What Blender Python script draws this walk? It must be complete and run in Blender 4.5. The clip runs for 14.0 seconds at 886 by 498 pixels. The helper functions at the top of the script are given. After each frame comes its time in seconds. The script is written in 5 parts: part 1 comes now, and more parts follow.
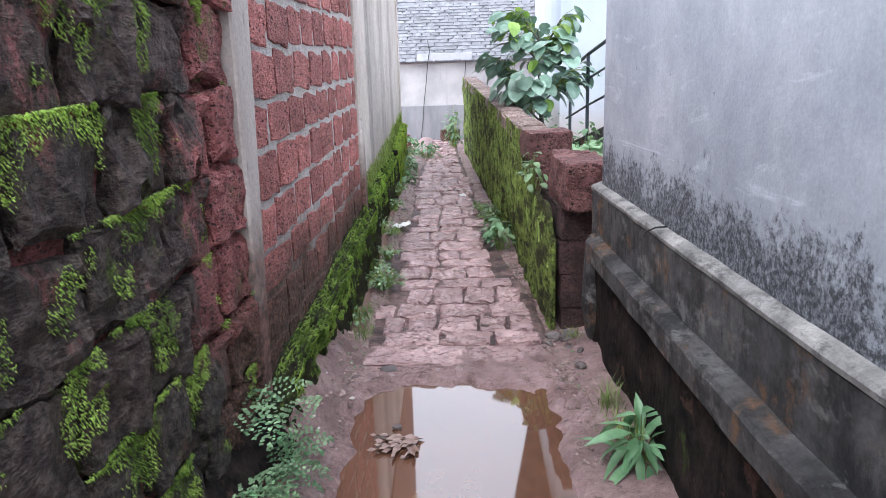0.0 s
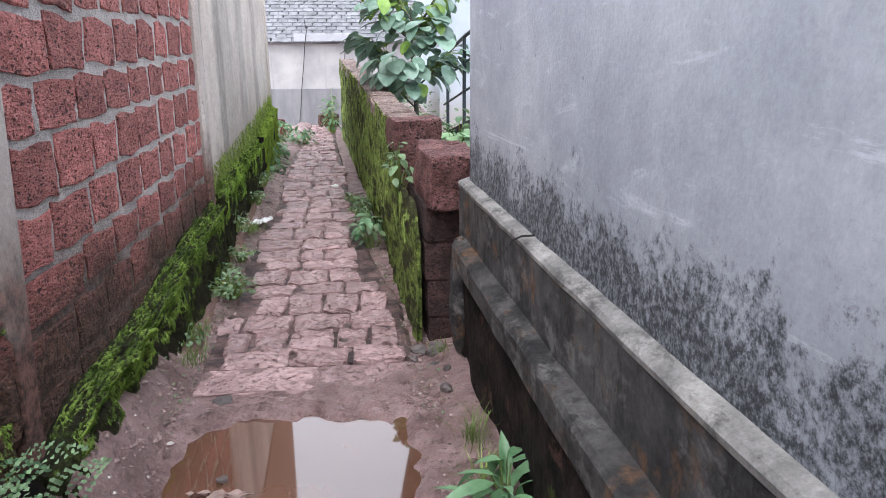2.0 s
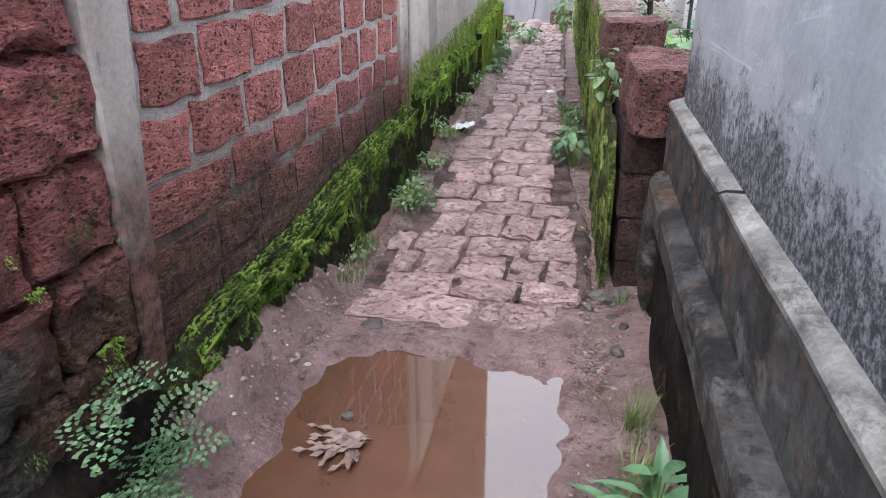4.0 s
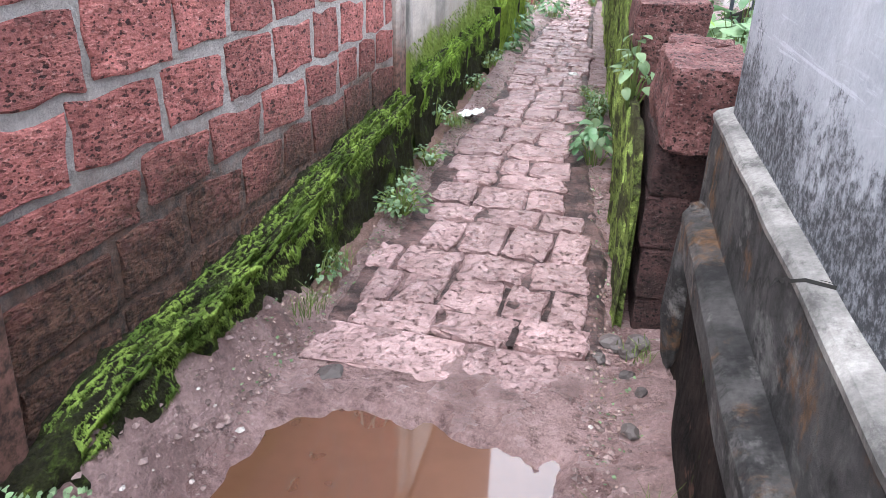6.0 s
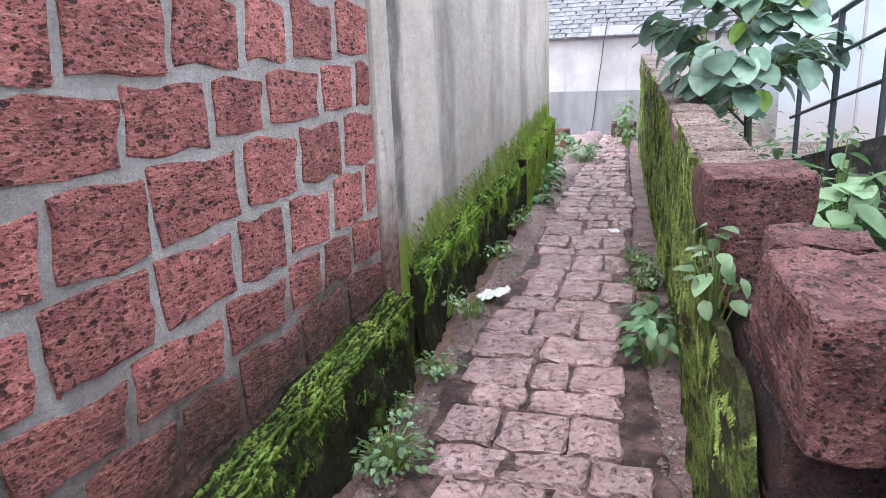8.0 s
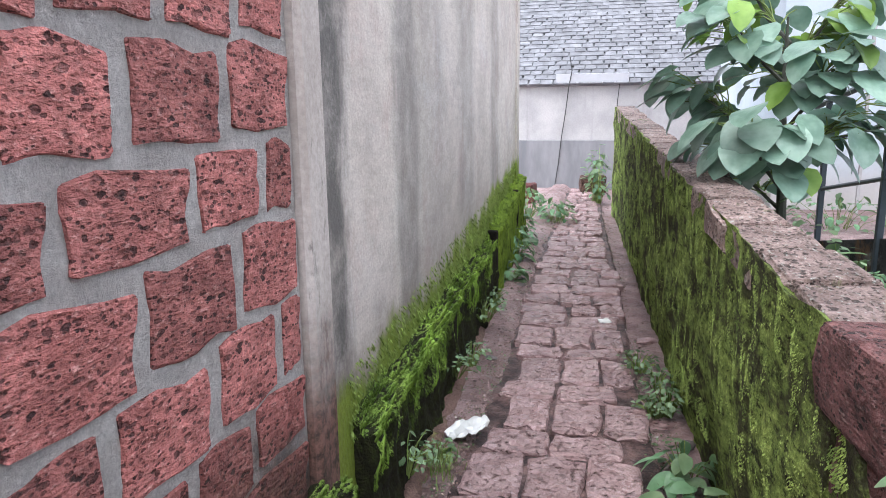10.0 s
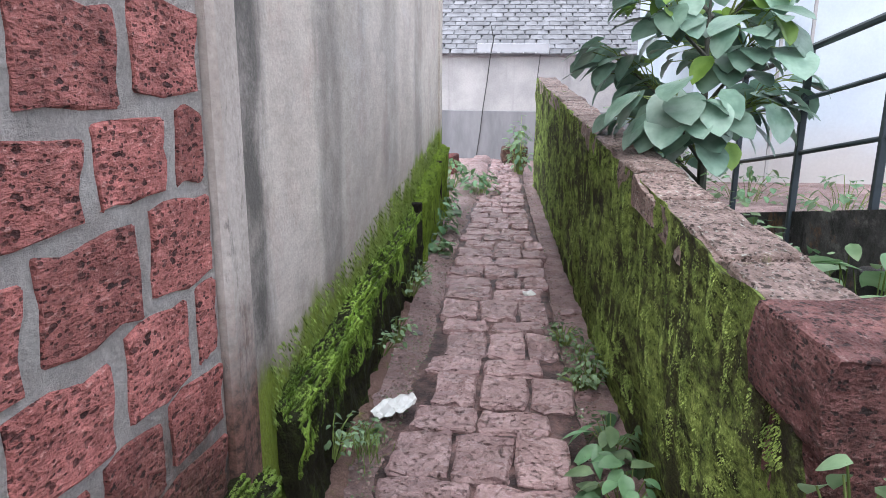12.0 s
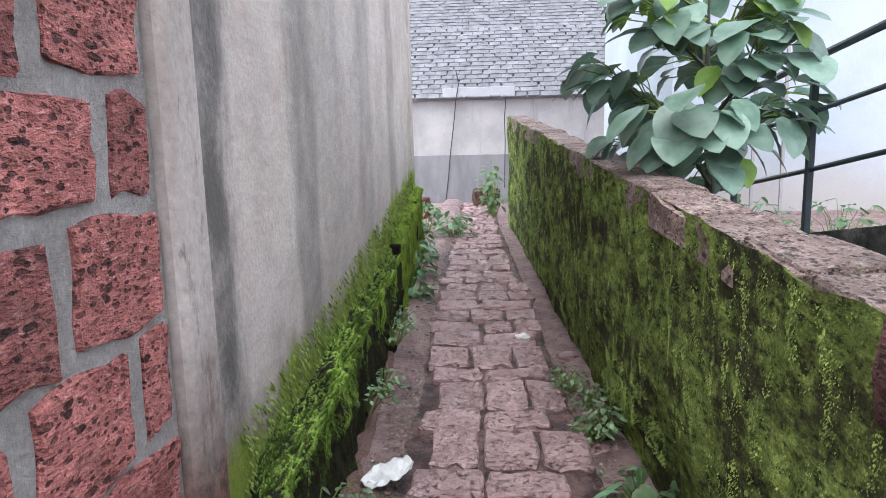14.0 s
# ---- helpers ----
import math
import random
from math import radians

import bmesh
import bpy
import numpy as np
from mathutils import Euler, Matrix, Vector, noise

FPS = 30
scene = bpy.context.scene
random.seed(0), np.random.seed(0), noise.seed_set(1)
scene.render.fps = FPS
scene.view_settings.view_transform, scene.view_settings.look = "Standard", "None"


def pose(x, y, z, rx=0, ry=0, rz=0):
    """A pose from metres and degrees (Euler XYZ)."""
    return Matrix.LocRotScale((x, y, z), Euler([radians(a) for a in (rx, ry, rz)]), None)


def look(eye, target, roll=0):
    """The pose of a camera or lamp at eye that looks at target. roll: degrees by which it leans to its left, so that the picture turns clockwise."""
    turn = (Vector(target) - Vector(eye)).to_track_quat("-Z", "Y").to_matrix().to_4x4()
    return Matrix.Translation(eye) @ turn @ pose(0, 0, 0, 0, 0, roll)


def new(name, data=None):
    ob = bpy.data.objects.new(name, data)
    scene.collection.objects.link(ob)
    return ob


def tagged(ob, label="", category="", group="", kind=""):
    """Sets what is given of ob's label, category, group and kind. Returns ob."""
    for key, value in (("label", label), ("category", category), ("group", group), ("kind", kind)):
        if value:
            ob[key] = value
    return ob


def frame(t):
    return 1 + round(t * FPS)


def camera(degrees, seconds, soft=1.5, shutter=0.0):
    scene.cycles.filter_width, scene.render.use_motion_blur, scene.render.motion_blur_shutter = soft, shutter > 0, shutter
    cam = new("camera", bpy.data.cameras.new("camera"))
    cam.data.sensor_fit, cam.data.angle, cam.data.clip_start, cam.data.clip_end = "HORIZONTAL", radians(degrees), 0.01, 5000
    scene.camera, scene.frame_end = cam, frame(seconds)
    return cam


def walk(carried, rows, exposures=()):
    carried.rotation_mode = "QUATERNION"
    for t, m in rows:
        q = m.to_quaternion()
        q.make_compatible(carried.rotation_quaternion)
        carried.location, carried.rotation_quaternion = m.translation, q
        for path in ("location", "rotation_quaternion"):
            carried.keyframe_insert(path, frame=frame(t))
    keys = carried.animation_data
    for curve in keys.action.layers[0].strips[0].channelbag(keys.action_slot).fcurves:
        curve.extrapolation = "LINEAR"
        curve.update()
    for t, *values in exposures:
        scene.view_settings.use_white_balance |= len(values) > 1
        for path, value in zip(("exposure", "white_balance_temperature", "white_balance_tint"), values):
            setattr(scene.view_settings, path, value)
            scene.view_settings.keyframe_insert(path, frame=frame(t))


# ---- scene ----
cam = camera(64.2, 14.0, soft=0.8)

PATH = [
    (0, (0.638, -1.398, 1.369), (0.558, 0.545, 0.9), -1.7),
    (0.5, (0.66, -1.27, 1.357), (0.714, 0.634, 0.744), -0.9),
    (1, (0.766, -1.172, 1.322), (0.845, 0.686, 0.585), 1.1),
    (1.5, (0.84, -1.085, 1.325), (0.896, 0.776, 0.594), 0.8),
    (2, (0.835, -0.91, 1.345), (1.057, 1.01, 0.83), -0.4),
    (2.5, (0.865, -0.781, 1.351), (1.058, 1.136, 0.814), -1.6),
    (2.7, (0.881, -0.748, 1.333), (0.954, 1.15, 0.707), -1.4),
    (4.8, (1.1, -0.064, 1.316), (0.672, 1.728, 0.536), -0.2),
    (5, (1.104, 0.032, 1.339), (0.806, 1.884, 0.644), 1.4),
    (5.5, (1.075, 0.068, 1.27), (0.613, 1.743, 0.28), 1.2),
    (6, (1.036, 0.178, 1.299), (0.589, 1.933, 0.451), 1.3),
    (6.5, (1.015, 0.246, 1.311), (0.501, 2.049, 0.615), 1.8),
    (7, (1.042, 0.372, 1.3), (0.268, 2.111, 0.685), 1.0),
    (7.5, (0.929, 0.949, 1.328), (0.202, 2.756, 0.875), -0.9),
    (8, (0.912, 1.217, 1.345), (0.319, 3.06, 0.842), -2.2),
    (8.5, (0.828, 1.62, 1.349), (0.323, 3.5, 0.888), 1.0),
    (9, (0.735, 1.898, 1.378), (0.153, 3.741, 0.865), 0.4),
    (9.2, (0.703, 2.017, 1.398), (0.166, 3.891, 0.952), -0.6),
    (11.3, (0.481, 2.255, 1.459), (0.137, 4.185, 1.064), 0.7),
    (11.5, (0.504, 2.26, 1.457), (0.198, 4.193, 1.044), 0.5),
    (12, (0.54, 2.288, 1.443), (0.297, 4.213, 0.956), 0.4),
    (12.5, (0.533, 2.292, 1.444), (0.314, 4.221, 0.961), 0.1),
    (13, (0.487, 2.301, 1.432), (0.374, 4.227, 0.907), -0.4),
    (13.5, (0.468, 2.376, 1.408), (0.26, 4.309, 0.937), 0.9),
    (14, (0.397, 2.616, 1.309), (0.248, 4.58, 0.962), -1.4),
]
walk(cam, [(t, look(eye, target, roll)) for t, eye, target, roll in PATH],
     [(0.0, 2.2, 6150, 10), (1.0, 2.18, 6150, 10), (2.5, 2.04, 6450, 10), (5.0, 2.4, 6200, 10), (6.0, 2.68, 6250, 10), (6.5, 2.65, 6250, 10), (7.0, 2.5, 6200, 10), (7.5, 2.6, 6200, 10), (8.2, 2.2, 6200, 10), (9.0, 2.18, 6300, 10), (11.5, 1.95, 6300, 10), (14.0, 1.93, 6300, 10)])

# ---- light: overcast sky ----
world = bpy.data.worlds.new("overcast_sky")
scene.world = world
world.use_nodes = True
wn, wl = world.node_tree.nodes, world.node_tree.links
wn.clear()
sky = wn.new("ShaderNodeTexSky")
sky.sky_type, sky.sun_disc = "NISHITA", False
sky.sun_elevation, sky.sun_rotation = radians(69), radians(-163)
sky.air_density, sky.dust_density = 1.0, 1.0
grey = wn.new("ShaderNodeHueSaturation")
grey.inputs["Saturation"].default_value = 0.3
wbg, wout = wn.new("ShaderNodeBackground"), wn.new("ShaderNodeOutputWorld")
wbg.inputs["Strength"].default_value = 0.19
wl.new(sky.outputs[0], grey.inputs["Color"])
wl.new(grey.outputs[0], wbg.inputs["Color"])
wl.new(wbg.outputs[0], wout.inputs["Surface"])
sun = new("sun", bpy.data.lights.new("sun", "SUN"))
sun.data.energy, sun.data.angle, sun.data.color = 0.5, radians(70), (1.0, 0.985, 0.96)
sun.matrix_world = look((-2.5, -8, 22), (0, 0, 0))


# ---- materials ----
class Nodes:
    def __init__(self, name):
        self.mat = bpy.data.materials.new(name)
        self.mat.use_nodes = True
        self.t = self.mat.node_tree
        self.bsdf = self.t.nodes["Principled BSDF"]
        self.pos = self.t.nodes.new("ShaderNodeNewGeometry").outputs["Position"]

    def link(self, a, b):
        self.t.links.new(a, b)

    def put(self, sock, v):
        if isinstance(v, bpy.types.NodeSocket):
            self.link(v, sock)
        else:
            sock.default_value = v

    def noise(self, scale, detail=4, rough=0.6, stretch=(1, 1, 1), shift=0.0, distort=0.0):
        m = self.t.nodes.new("ShaderNodeMapping")
        m.inputs["Scale"].default_value = stretch
        m.inputs["Location"].default_value = (shift, shift * 0.7, shift * 1.3)
        self.link(self.pos, m.inputs["Vector"])
        n = self.t.nodes.new("ShaderNodeTexNoise")
        self.link(m.outputs[0], n.inputs["Vector"])
        n.inputs["Scale"].default_value, n.inputs["Detail"].default_value = scale, detail
        n.inputs["Roughness"].default_value, n.inputs["Distortion"].default_value = rough, distort
        return n.outputs["Fac"]

    def cells(self, scale, stretch=(1, 1, 1)):
        m = self.t.nodes.new("ShaderNodeMapping")
        m.inputs["Scale"].default_value = stretch
        self.link(self.pos, m.inputs["Vector"])
        n = self.t.nodes.new("ShaderNodeTexVoronoi")
        self.link(m.outputs[0], n.inputs["Vector"])
        n.inputs["Scale"].default_value = scale
        return n.outputs["Distance"]

    def step(self, v, lo, hi, a=0.0, b=1.0):
        n = self.t.nodes.new("ShaderNodeMapRange")
        n.interpolation_type = "SMOOTHSTEP"
        self.link(v, n.inputs["Value"])
        for k, x in (("From Min", lo), ("From Max", hi), ("To Min", a), ("To Max", b)):
            n.inputs[k].default_value = x
        return n.outputs[0]

    def calc(self, op, a, b=0.0, c=0.0):
        n = self.t.nodes.new("ShaderNodeMath")
        n.operation = op
        for s, v in zip(n.inputs, (a, b, c)):
            self.put(s, v)
        return n.outputs[0]

    def mix(self, fac, a, b, blend="MIX"):
        n = self.t.nodes.new("ShaderNodeMix")
        n.data_type, n.blend_type = "RGBA", blend
        self.put(n.inputs[0], fac)
        self.put(n.inputs[6], (*a, 1) if isinstance(a, tuple) else a)
        self.put(n.inputs[7], (*b, 1) if isinstance(b, tuple) else b)
        return n.outputs[2]

    def axis(self, k):
        n = self.t.nodes.new("ShaderNodeSeparateXYZ")
        self.link(self.pos, n.inputs[0])
        return n.outputs[k]

    def random(self):
        return self.t.nodes.new("ShaderNodeObjectInfo").outputs["Random"]

    def island(self):
        return self.t.nodes.new("ShaderNodeNewGeometry").outputs["Random Per Island"]

    def vary(self, col, v, lo, hi):
        n = self.t.nodes.new("ShaderNodeHueSaturation")
        self.put(n.inputs["Color"], (*col, 1) if isinstance(col, tuple) else col)
        self.link(self.step(v, 0, 1, lo, hi), n.inputs["Value"])
        return n.outputs[0]

    def done(self, col, rough=0.7, bump=None, strength=0.5, dist=0.01, spec=0.5):
        self.put(self.bsdf.inputs["Base Color"], (*col, 1) if isinstance(col, tuple) else col)
        self.put(self.bsdf.inputs["Roughness"], rough)
        self.bsdf.inputs["Specular IOR Level"].default_value = spec
        if bump is not None:
            n = self.t.nodes.new("ShaderNodeBump")
            n.inputs["Strength"].default_value, n.inputs["Distance"].default_value = strength, dist
            self.link(bump, n.inputs["Height"])
            self.link(n.outputs[0], self.bsdf.inputs["Normal"])
        return self.mat


def laterite(name, c1, c2, pit=(0.03, 0.009, 0.010), moss=None, rough=0.75, damp=False, black=False, pits=0.33):
    """Pitted laterite: long dark pores of two sizes, pale flecks and a rough grain."""
    n = Nodes(name)
    big = n.noise(9, 5)
    warp = n.noise(48, 4, 0.65, (1, 0.8, 1.2), 3.1)
    fleck = n.noise(72, 4, 0.7, (1, 0.5, 1.25), 11.0)
    col = n.mix(n.step(big, 0.35, 0.65), c1, c2)
    col = n.vary(col, n.noise(34, 5, 0.7, (1, 0.65, 1.2), 5.0), 0.42, 1.55)
    col = n.mix(n.step(fleck, 0.56, 0.68, 0, 0.75), col, (min(1, c2[0] * 1.35), c2[1] * 1.95, c2[2] * 1.95))
    gate = n.step(n.noise(11, 4, 0.6, (1, 1, 1), 27.0), 0.32, 0.62, 0.25, 1.0)
    shift = n.calc("MULTIPLY", n.calc("SUBTRACT", warp, 0.5), 1.1)
    large = n.calc("ADD", n.cells(46, (1, 0.62, 1.3)), shift)
    small = n.calc("ADD", n.cells(80, (1, 0.7, 1.25)), shift)
    hole = n.calc("MAXIMUM", n.step(n.calc("SUBTRACT", large, n.calc("MULTIPLY", gate, pits)), -0.05, 0.04, 1, 0),
                  n.calc("MULTIPLY", n.step(small, 0.22, 0.31, 1, 0), 0.9))
    col = n.mix(n.calc("MULTIPLY", hole, n.step(n.noise(24, 3, 0.6, (1, 1, 1), 33.0), 0.35, 0.62, 0.45, 0.95)), col, pit)
    col = n.vary(col, n.noise(150, 3, 0.7), 0.6, 1.35)
    col = n.vary(col, n.random(), 0.78, 1.18)
    if damp:
        lowz = n.calc("ADD", n.axis(2), n.calc("MULTIPLY", n.noise(3, 5, 0.65, (1, 1, 1), 1.0), 0.7))
        col = n.mix(n.step(lowz, 0.76, 1.14, 0.92, 0), col, n.mix(n.step(n.noise(40, 6, 0.8), 0.40, 0.64), (0.012, 0.009, 0.006), (0.15, 0.085, 0.055)))
    if black:
        dk = n.noise(4, 6, 0.7, (1, 1, 0.6), 15.0)
        col = n.mix(n.step(n.calc("SUBTRACT", dk, n.calc("MULTIPLY", n.step(n.axis(1), 0.42, 0.86), 0.30)), 0.30, 0.46, 0, 0.94), col, n.mix(n.step(n.noise(26, 6, 0.75), 0.38, 0.68), (0.006, 0.006, 0.005), (0.10, 0.085, 0.072)))
    if moss is not None:
        m = n.step(n.calc("ADD", n.noise(6, 7, 0.7, (1, 1, 0.55), 8.0), moss), 0.52, 0.64, 0, 0.9)
        col = n.mix(m, col, n.mix(n.step(n.noise(60, 4, 0.7), 0.3, 0.7), (0.03, 0.045, 0.01), (0.14, 0.21, 0.035)))
    relief = n.calc("ADD", n.calc("MULTIPLY", warp, 0.35), n.calc("MULTIPLY", fleck, 0.35))
    return n.done(col, rough, n.calc("SUBTRACT", relief, n.calc("MULTIPLY", hole, 0.5)), 1.0, 0.06, 0.35)


M = {}
M["laterite"] = laterite("laterite", (0.345, 0.115, 0.104), (0.50, 0.180, 0.162), damp=True)
M["laterite_old"] = laterite("laterite_old", (0.24, 0.076, 0.073), (0.38, 0.130, 0.124), (0.012, 0.008, 0.007), moss=-0.05, damp=True, black=True, pits=0.26)
M["laterite_end"] = laterite("laterite_end", (0.125, 0.046, 0.043), (0.25, 0.112, 0.104), (0.012, 0.006, 0.006), pits=0.34)
M["laterite_cap"] = laterite("laterite_cap", (0.24, 0.165, 0.145), (0.40, 0.29, 0.26), (0.04, 0.026, 0.02), -0.05, pits=0.36)
M["laterite_dark"] = laterite("laterite_dark", (0.14, 0.045, 0.042), (0.22, 0.07, 0.065), (0.02, 0.01, 0.01))

# Near-black laterite for the stub blocks.
M["laterite_blackish"] = laterite("laterite_blackish", (0.045, 0.024, 0.022), (0.085, 0.042, 0.04), (0.008, 0.006, 0.005))
n = Nodes("mortar")
c = n.mix(n.step(n.noise(5), 0.3, 0.7), (0.44, 0.405, 0.385), (0.59, 0.555, 0.535))
c = n.vary(c, n.noise(28, 5, 0.7), 0.72, 1.22)
c = n.vary(c, n.noise(130, 4, 0.7), 0.7, 1.3)
low = n.step(n.calc("ADD", n.axis(2), n.calc("MULTIPLY", n.noise(3, 5, 0.65, (1, 1, 1), 1.0), 0.7)), 0.80, 1.18, 0.95, 0)
c = n.mix(low, c, n.mix(n.step(n.noise(30, 5, 0.75), 0.35, 0.65), (0.03, 0.02, 0.014), (0.19, 0.10, 0.07)))
M["mortar"] = n.done(c, 0.85, n.noise(38, 7, 0.75), 1.0, 0.03)

n = Nodes("cement_strip")
c = n.mix(n.step(n.noise(4, 5, 0.6, (1, 1, 0.3)), 0.3, 0.7), (0.36, 0.31, 0.28), (0.50, 0.45, 0.42))
c = n.mix(n.step(n.noise(16, 7, 0.75, (1, 1, 0.3), 8.0), 0.56, 0.68, 0, 0.7), c, (0.12, 0.108, 0.10))
c = n.vary(c, n.noise(60, 4), 0.75, 1.2)
low = n.step(n.calc("ADD", n.axis(2), n.calc("MULTIPLY", n.noise(5, 5, 0.65), 0.6)), 0.85, 1.35, 1, 0)
c = n.mix(low, c, n.mix(n.step(n.noise(22, 5, 0.75), 0.35, 0.65), (0.03, 0.018, 0.014), (0.19, 0.095, 0.075)))
M["cement_strip"] = n.done(c, 0.85, n.noise(50, 5), 0.5, 0.008)

n = Nodes("stained_plaster")
c = n.mix(n.step(n.noise(2.2, 5), 0.3, 0.7), (0.43, 0.375, 0.335), (0.56, 0.50, 0.455))
streak = n.noise(1.6, 6, 0.65, (1, 1, 0.75), 4.3, 0.4)
c = n.mix(n.step(streak, 0.52, 0.7, 0, 0.25), c, (0.2, 0.178, 0.165))
c = n.mix(n.step(n.noise(6, 7, 0.72, (1, 0.4, 0.7), 14.0), 0.52, 0.7, 0, 0.3), c, (0.24, 0.22, 0.22))
c = n.mix(n.step(n.noise(3.2, 8, 0.72, (1, 0.5, 0.8), 24.0), 0.52, 0.7, 0, 0.55), c, (0.60, 0.565, 0.55))
c = n.mix(n.step(n.noise(7, 8, 0.75, (1, 0.4, 0.7), 51.0), 0.54, 0.74, 0, 0.3), c, (0.26, 0.23, 0.22))
c = n.mix(n.step(n.noise(3, 6, 0.68, (1, 1, 0.7), 9.0), 0.5, 0.7, 0, 0.5), c, (0.42, 0.31, 0.28))
c = n.vary(c, n.noise(30, 6, 0.75, (1, 0.35, 1)), 0.72, 1.22)
c = n.vary(c, n.noise(110, 4, 0.7, (1, 0.4, 1)), 0.84, 1.14)
wob = n.calc("ADD", n.axis(1), n.calc("MULTIPLY", n.calc("SUBTRACT", n.noise(2.6, 7, 0.7, (1, 1, 0.3), 40.0), 0.5), 0.35))
for y0, w, k in ((4.06, 0.17, 1.0), (4.92, 0.24, 0.6), (5.25, 0.6, 0.3), (6.3, 0.35, 0.35), (7.5, 0.3, 0.4)):
    near = n.step(n.calc("ABSOLUTE", n.calc("SUBTRACT", wob, y0)), w * 0.35, w, k, 0)
    near = n.calc("MULTIPLY", near, n.step(n.noise(9, 7, 0.75, (1, 0.6, 0.5), y0 * 3), 0.34, 0.58, 0.5, 1.0))
    c = n.mix(near, c, (0.105, 0.095, 0.088))
damp = n.calc("ADD", n.axis(2), n.calc("MULTIPLY", n.noise(4, 6, 0.65, (1, 1, 0.5)), 0.55))
c = n.mix(n.step(damp, 0.75, 1.05, 0.75, 0), c, (0.16, 0.12, 0.10))
rise = n.calc("MULTIPLY", n.step(n.axis(1), 4.0, 9.2), 0.30)
moss = n.step(n.calc("SUBTRACT", damp, rise), 0.80, 0.92, 1, 0)
c = n.mix(moss, c, n.mix(n.noise(45, 4), (0.08, 0.11, 0.012), (0.24, 0.32, 0.03)))
M["plaster"] = n.done(c, 0.85, n.calc("ADD", n.noise(60, 4), n.calc("MULTIPLY", moss, n.noise(90, 3))), 0.4, 0.01)

# Brown chosen only to darken the upper wall's reflection in the puddle.
n = Nodes("upper_wall_brown")
c = n.mix(n.step(n.noise(3, 5), 0.3, 0.7), (0.13, 0.062, 0.045), (0.19, 0.09, 0.065))
M["brown_wall"] = n.done(n.vary(c, n.noise(30, 4), 0.85, 1.15), 0.85, n.noise(40, 4), 0.3, 0.01)

n = Nodes("grey_render")
c = n.mix(n.step(n.noise(1.6, 6, 0.6), 0.3, 0.7), (0.29, 0.305, 0.34), (0.42, 0.43, 0.46))
c = n.mix(n.step(n.noise(3.5, 5, 0.6, (1, 1, 0.22), 5.0), 0.5, 0.75, 0, 0.35), c, (0.30, 0.31, 0.35))
c = n.mix(n.step(n.noise(5, 6, 0.7, (1, 0.35, 1.4), 12.0, 1.5), 0.57, 0.7, 0, 0.45), c, (0.60, 0.62, 0.66))
c = n.vary(c, n.noise(11, 7, 0.72, (1, 1, 1), 44.0), 0.78, 1.2)
c = n.vary(c, n.noise(80, 4, 0.7), 0.82, 1.14)
mould = n.calc("ADD", n.noise(4.5, 8, 0.72, (1, 1, 1), 2.0), n.calc("MULTIPLY", n.noise(34, 7, 0.85), 0.8))
rise = n.calc("SUBTRACT", mould, n.calc("MULTIPLY", n.step(n.axis(2), 0.78, 1.32), 0.52))
c = n.mix(n.step(rise, 0.66, 0.84, 0, 0.96), c, n.mix(n.step(n.noise(55, 6, 0.8), 0.42, 0.66), (0.014, 0.016, 0.02), (0.24, 0.25, 0.275)))
scratch = n.step(n.noise(3.0, 7, 0.7, (1, 0.25, 4.0), 61.0, 0.6), 0.63, 0.68, 0, 0.4)
c = n.mix(scratch, c, (0.62, 0.64, 0.69))
drip = n.step(n.noise(9, 6, 0.7, (1, 1.3, 0.16), 71.0), 0.70, 0.76, 0, 0.4)
c = n.mix(drip, c, (0.17, 0.175, 0.20))
specks = n.step(n.noise(34, 2, 0.5, (1, 1, 0.5), 21.0), 0.74, 0.78)
c = n.mix(n.calc("MULTIPLY", specks, 0.7), c, (0.1, 0.1, 0.11))
M["grey_render"] = n.done(c, 0.8, n.noise(80, 5), 0.3, 0.006)

n = Nodes("plinth_cement")
c = n.mix(n.step(n.noise(4, 6, 0.65), 0.3, 0.7), (0.022, 0.021, 0.022), (0.12, 0.114, 0.112))
c = n.mix(n.step(n.noise(7, 5, 0.65, (1, 1, 0.3), 6.0), 0.5, 0.7, 0, 0.8), c, (0.065, 0.06, 0.062))
c = n.mix(n.step(n.noise(5, 7, 0.72, (1, 1, 0.5), 16.0), 0.5, 0.62, 0, 0.85), c, (0.018, 0.017, 0.018))
c = n.mix(n.step(n.noise(4.1, 6, 0.7, (1, 1, 1), 31.0), 0.53, 0.66, 0, 0.75), c, (0.21, 0.105, 0.045))
c = n.vary(c, n.noise(80, 4, 0.7), 0.75, 1.2)
c = n.mix(n.step(n.noise(8, 8, 0.75, (1, 0.6, 1), 47.0), 0.52, 0.66, 0, 0.75), c, (0.21, 0.20, 0.195))
M["plinth"] = n.done(n.vary(c, n.noise(14, 8, 0.8, (1, 0.7, 1), 3.0), 0.15, 1.8), 0.8, n.noise(30, 7, 0.8), 1.0, 0.02, 0.3)

n = Nodes("ledge_top_cement")
c = n.mix(n.step(n.noise(5, 6, 0.65), 0.3, 0.7), (0.12, 0.115, 0.11), (0.30, 0.285, 0.27))
c = n.mix(n.step(n.noise(4.1, 6, 0.7, (1, 1, 1), 31.0), 0.58, 0.78, 0, 0.7), c, (0.27, 0.155, 0.075))
c = n.vary(c, n.noise(90, 4, 0.7), 0.6, 1.3)
c = n.mix(n.step(n.noise(9, 7, 0.75, (1, 0.6, 1), 13.0), 0.50, 0.62, 0, 0.8), c, (0.05, 0.047, 0.045))
c = n.vary(c, n.noise(16, 7, 0.8, (1, 0.7, 1), 3.0), 0.35, 1.6)
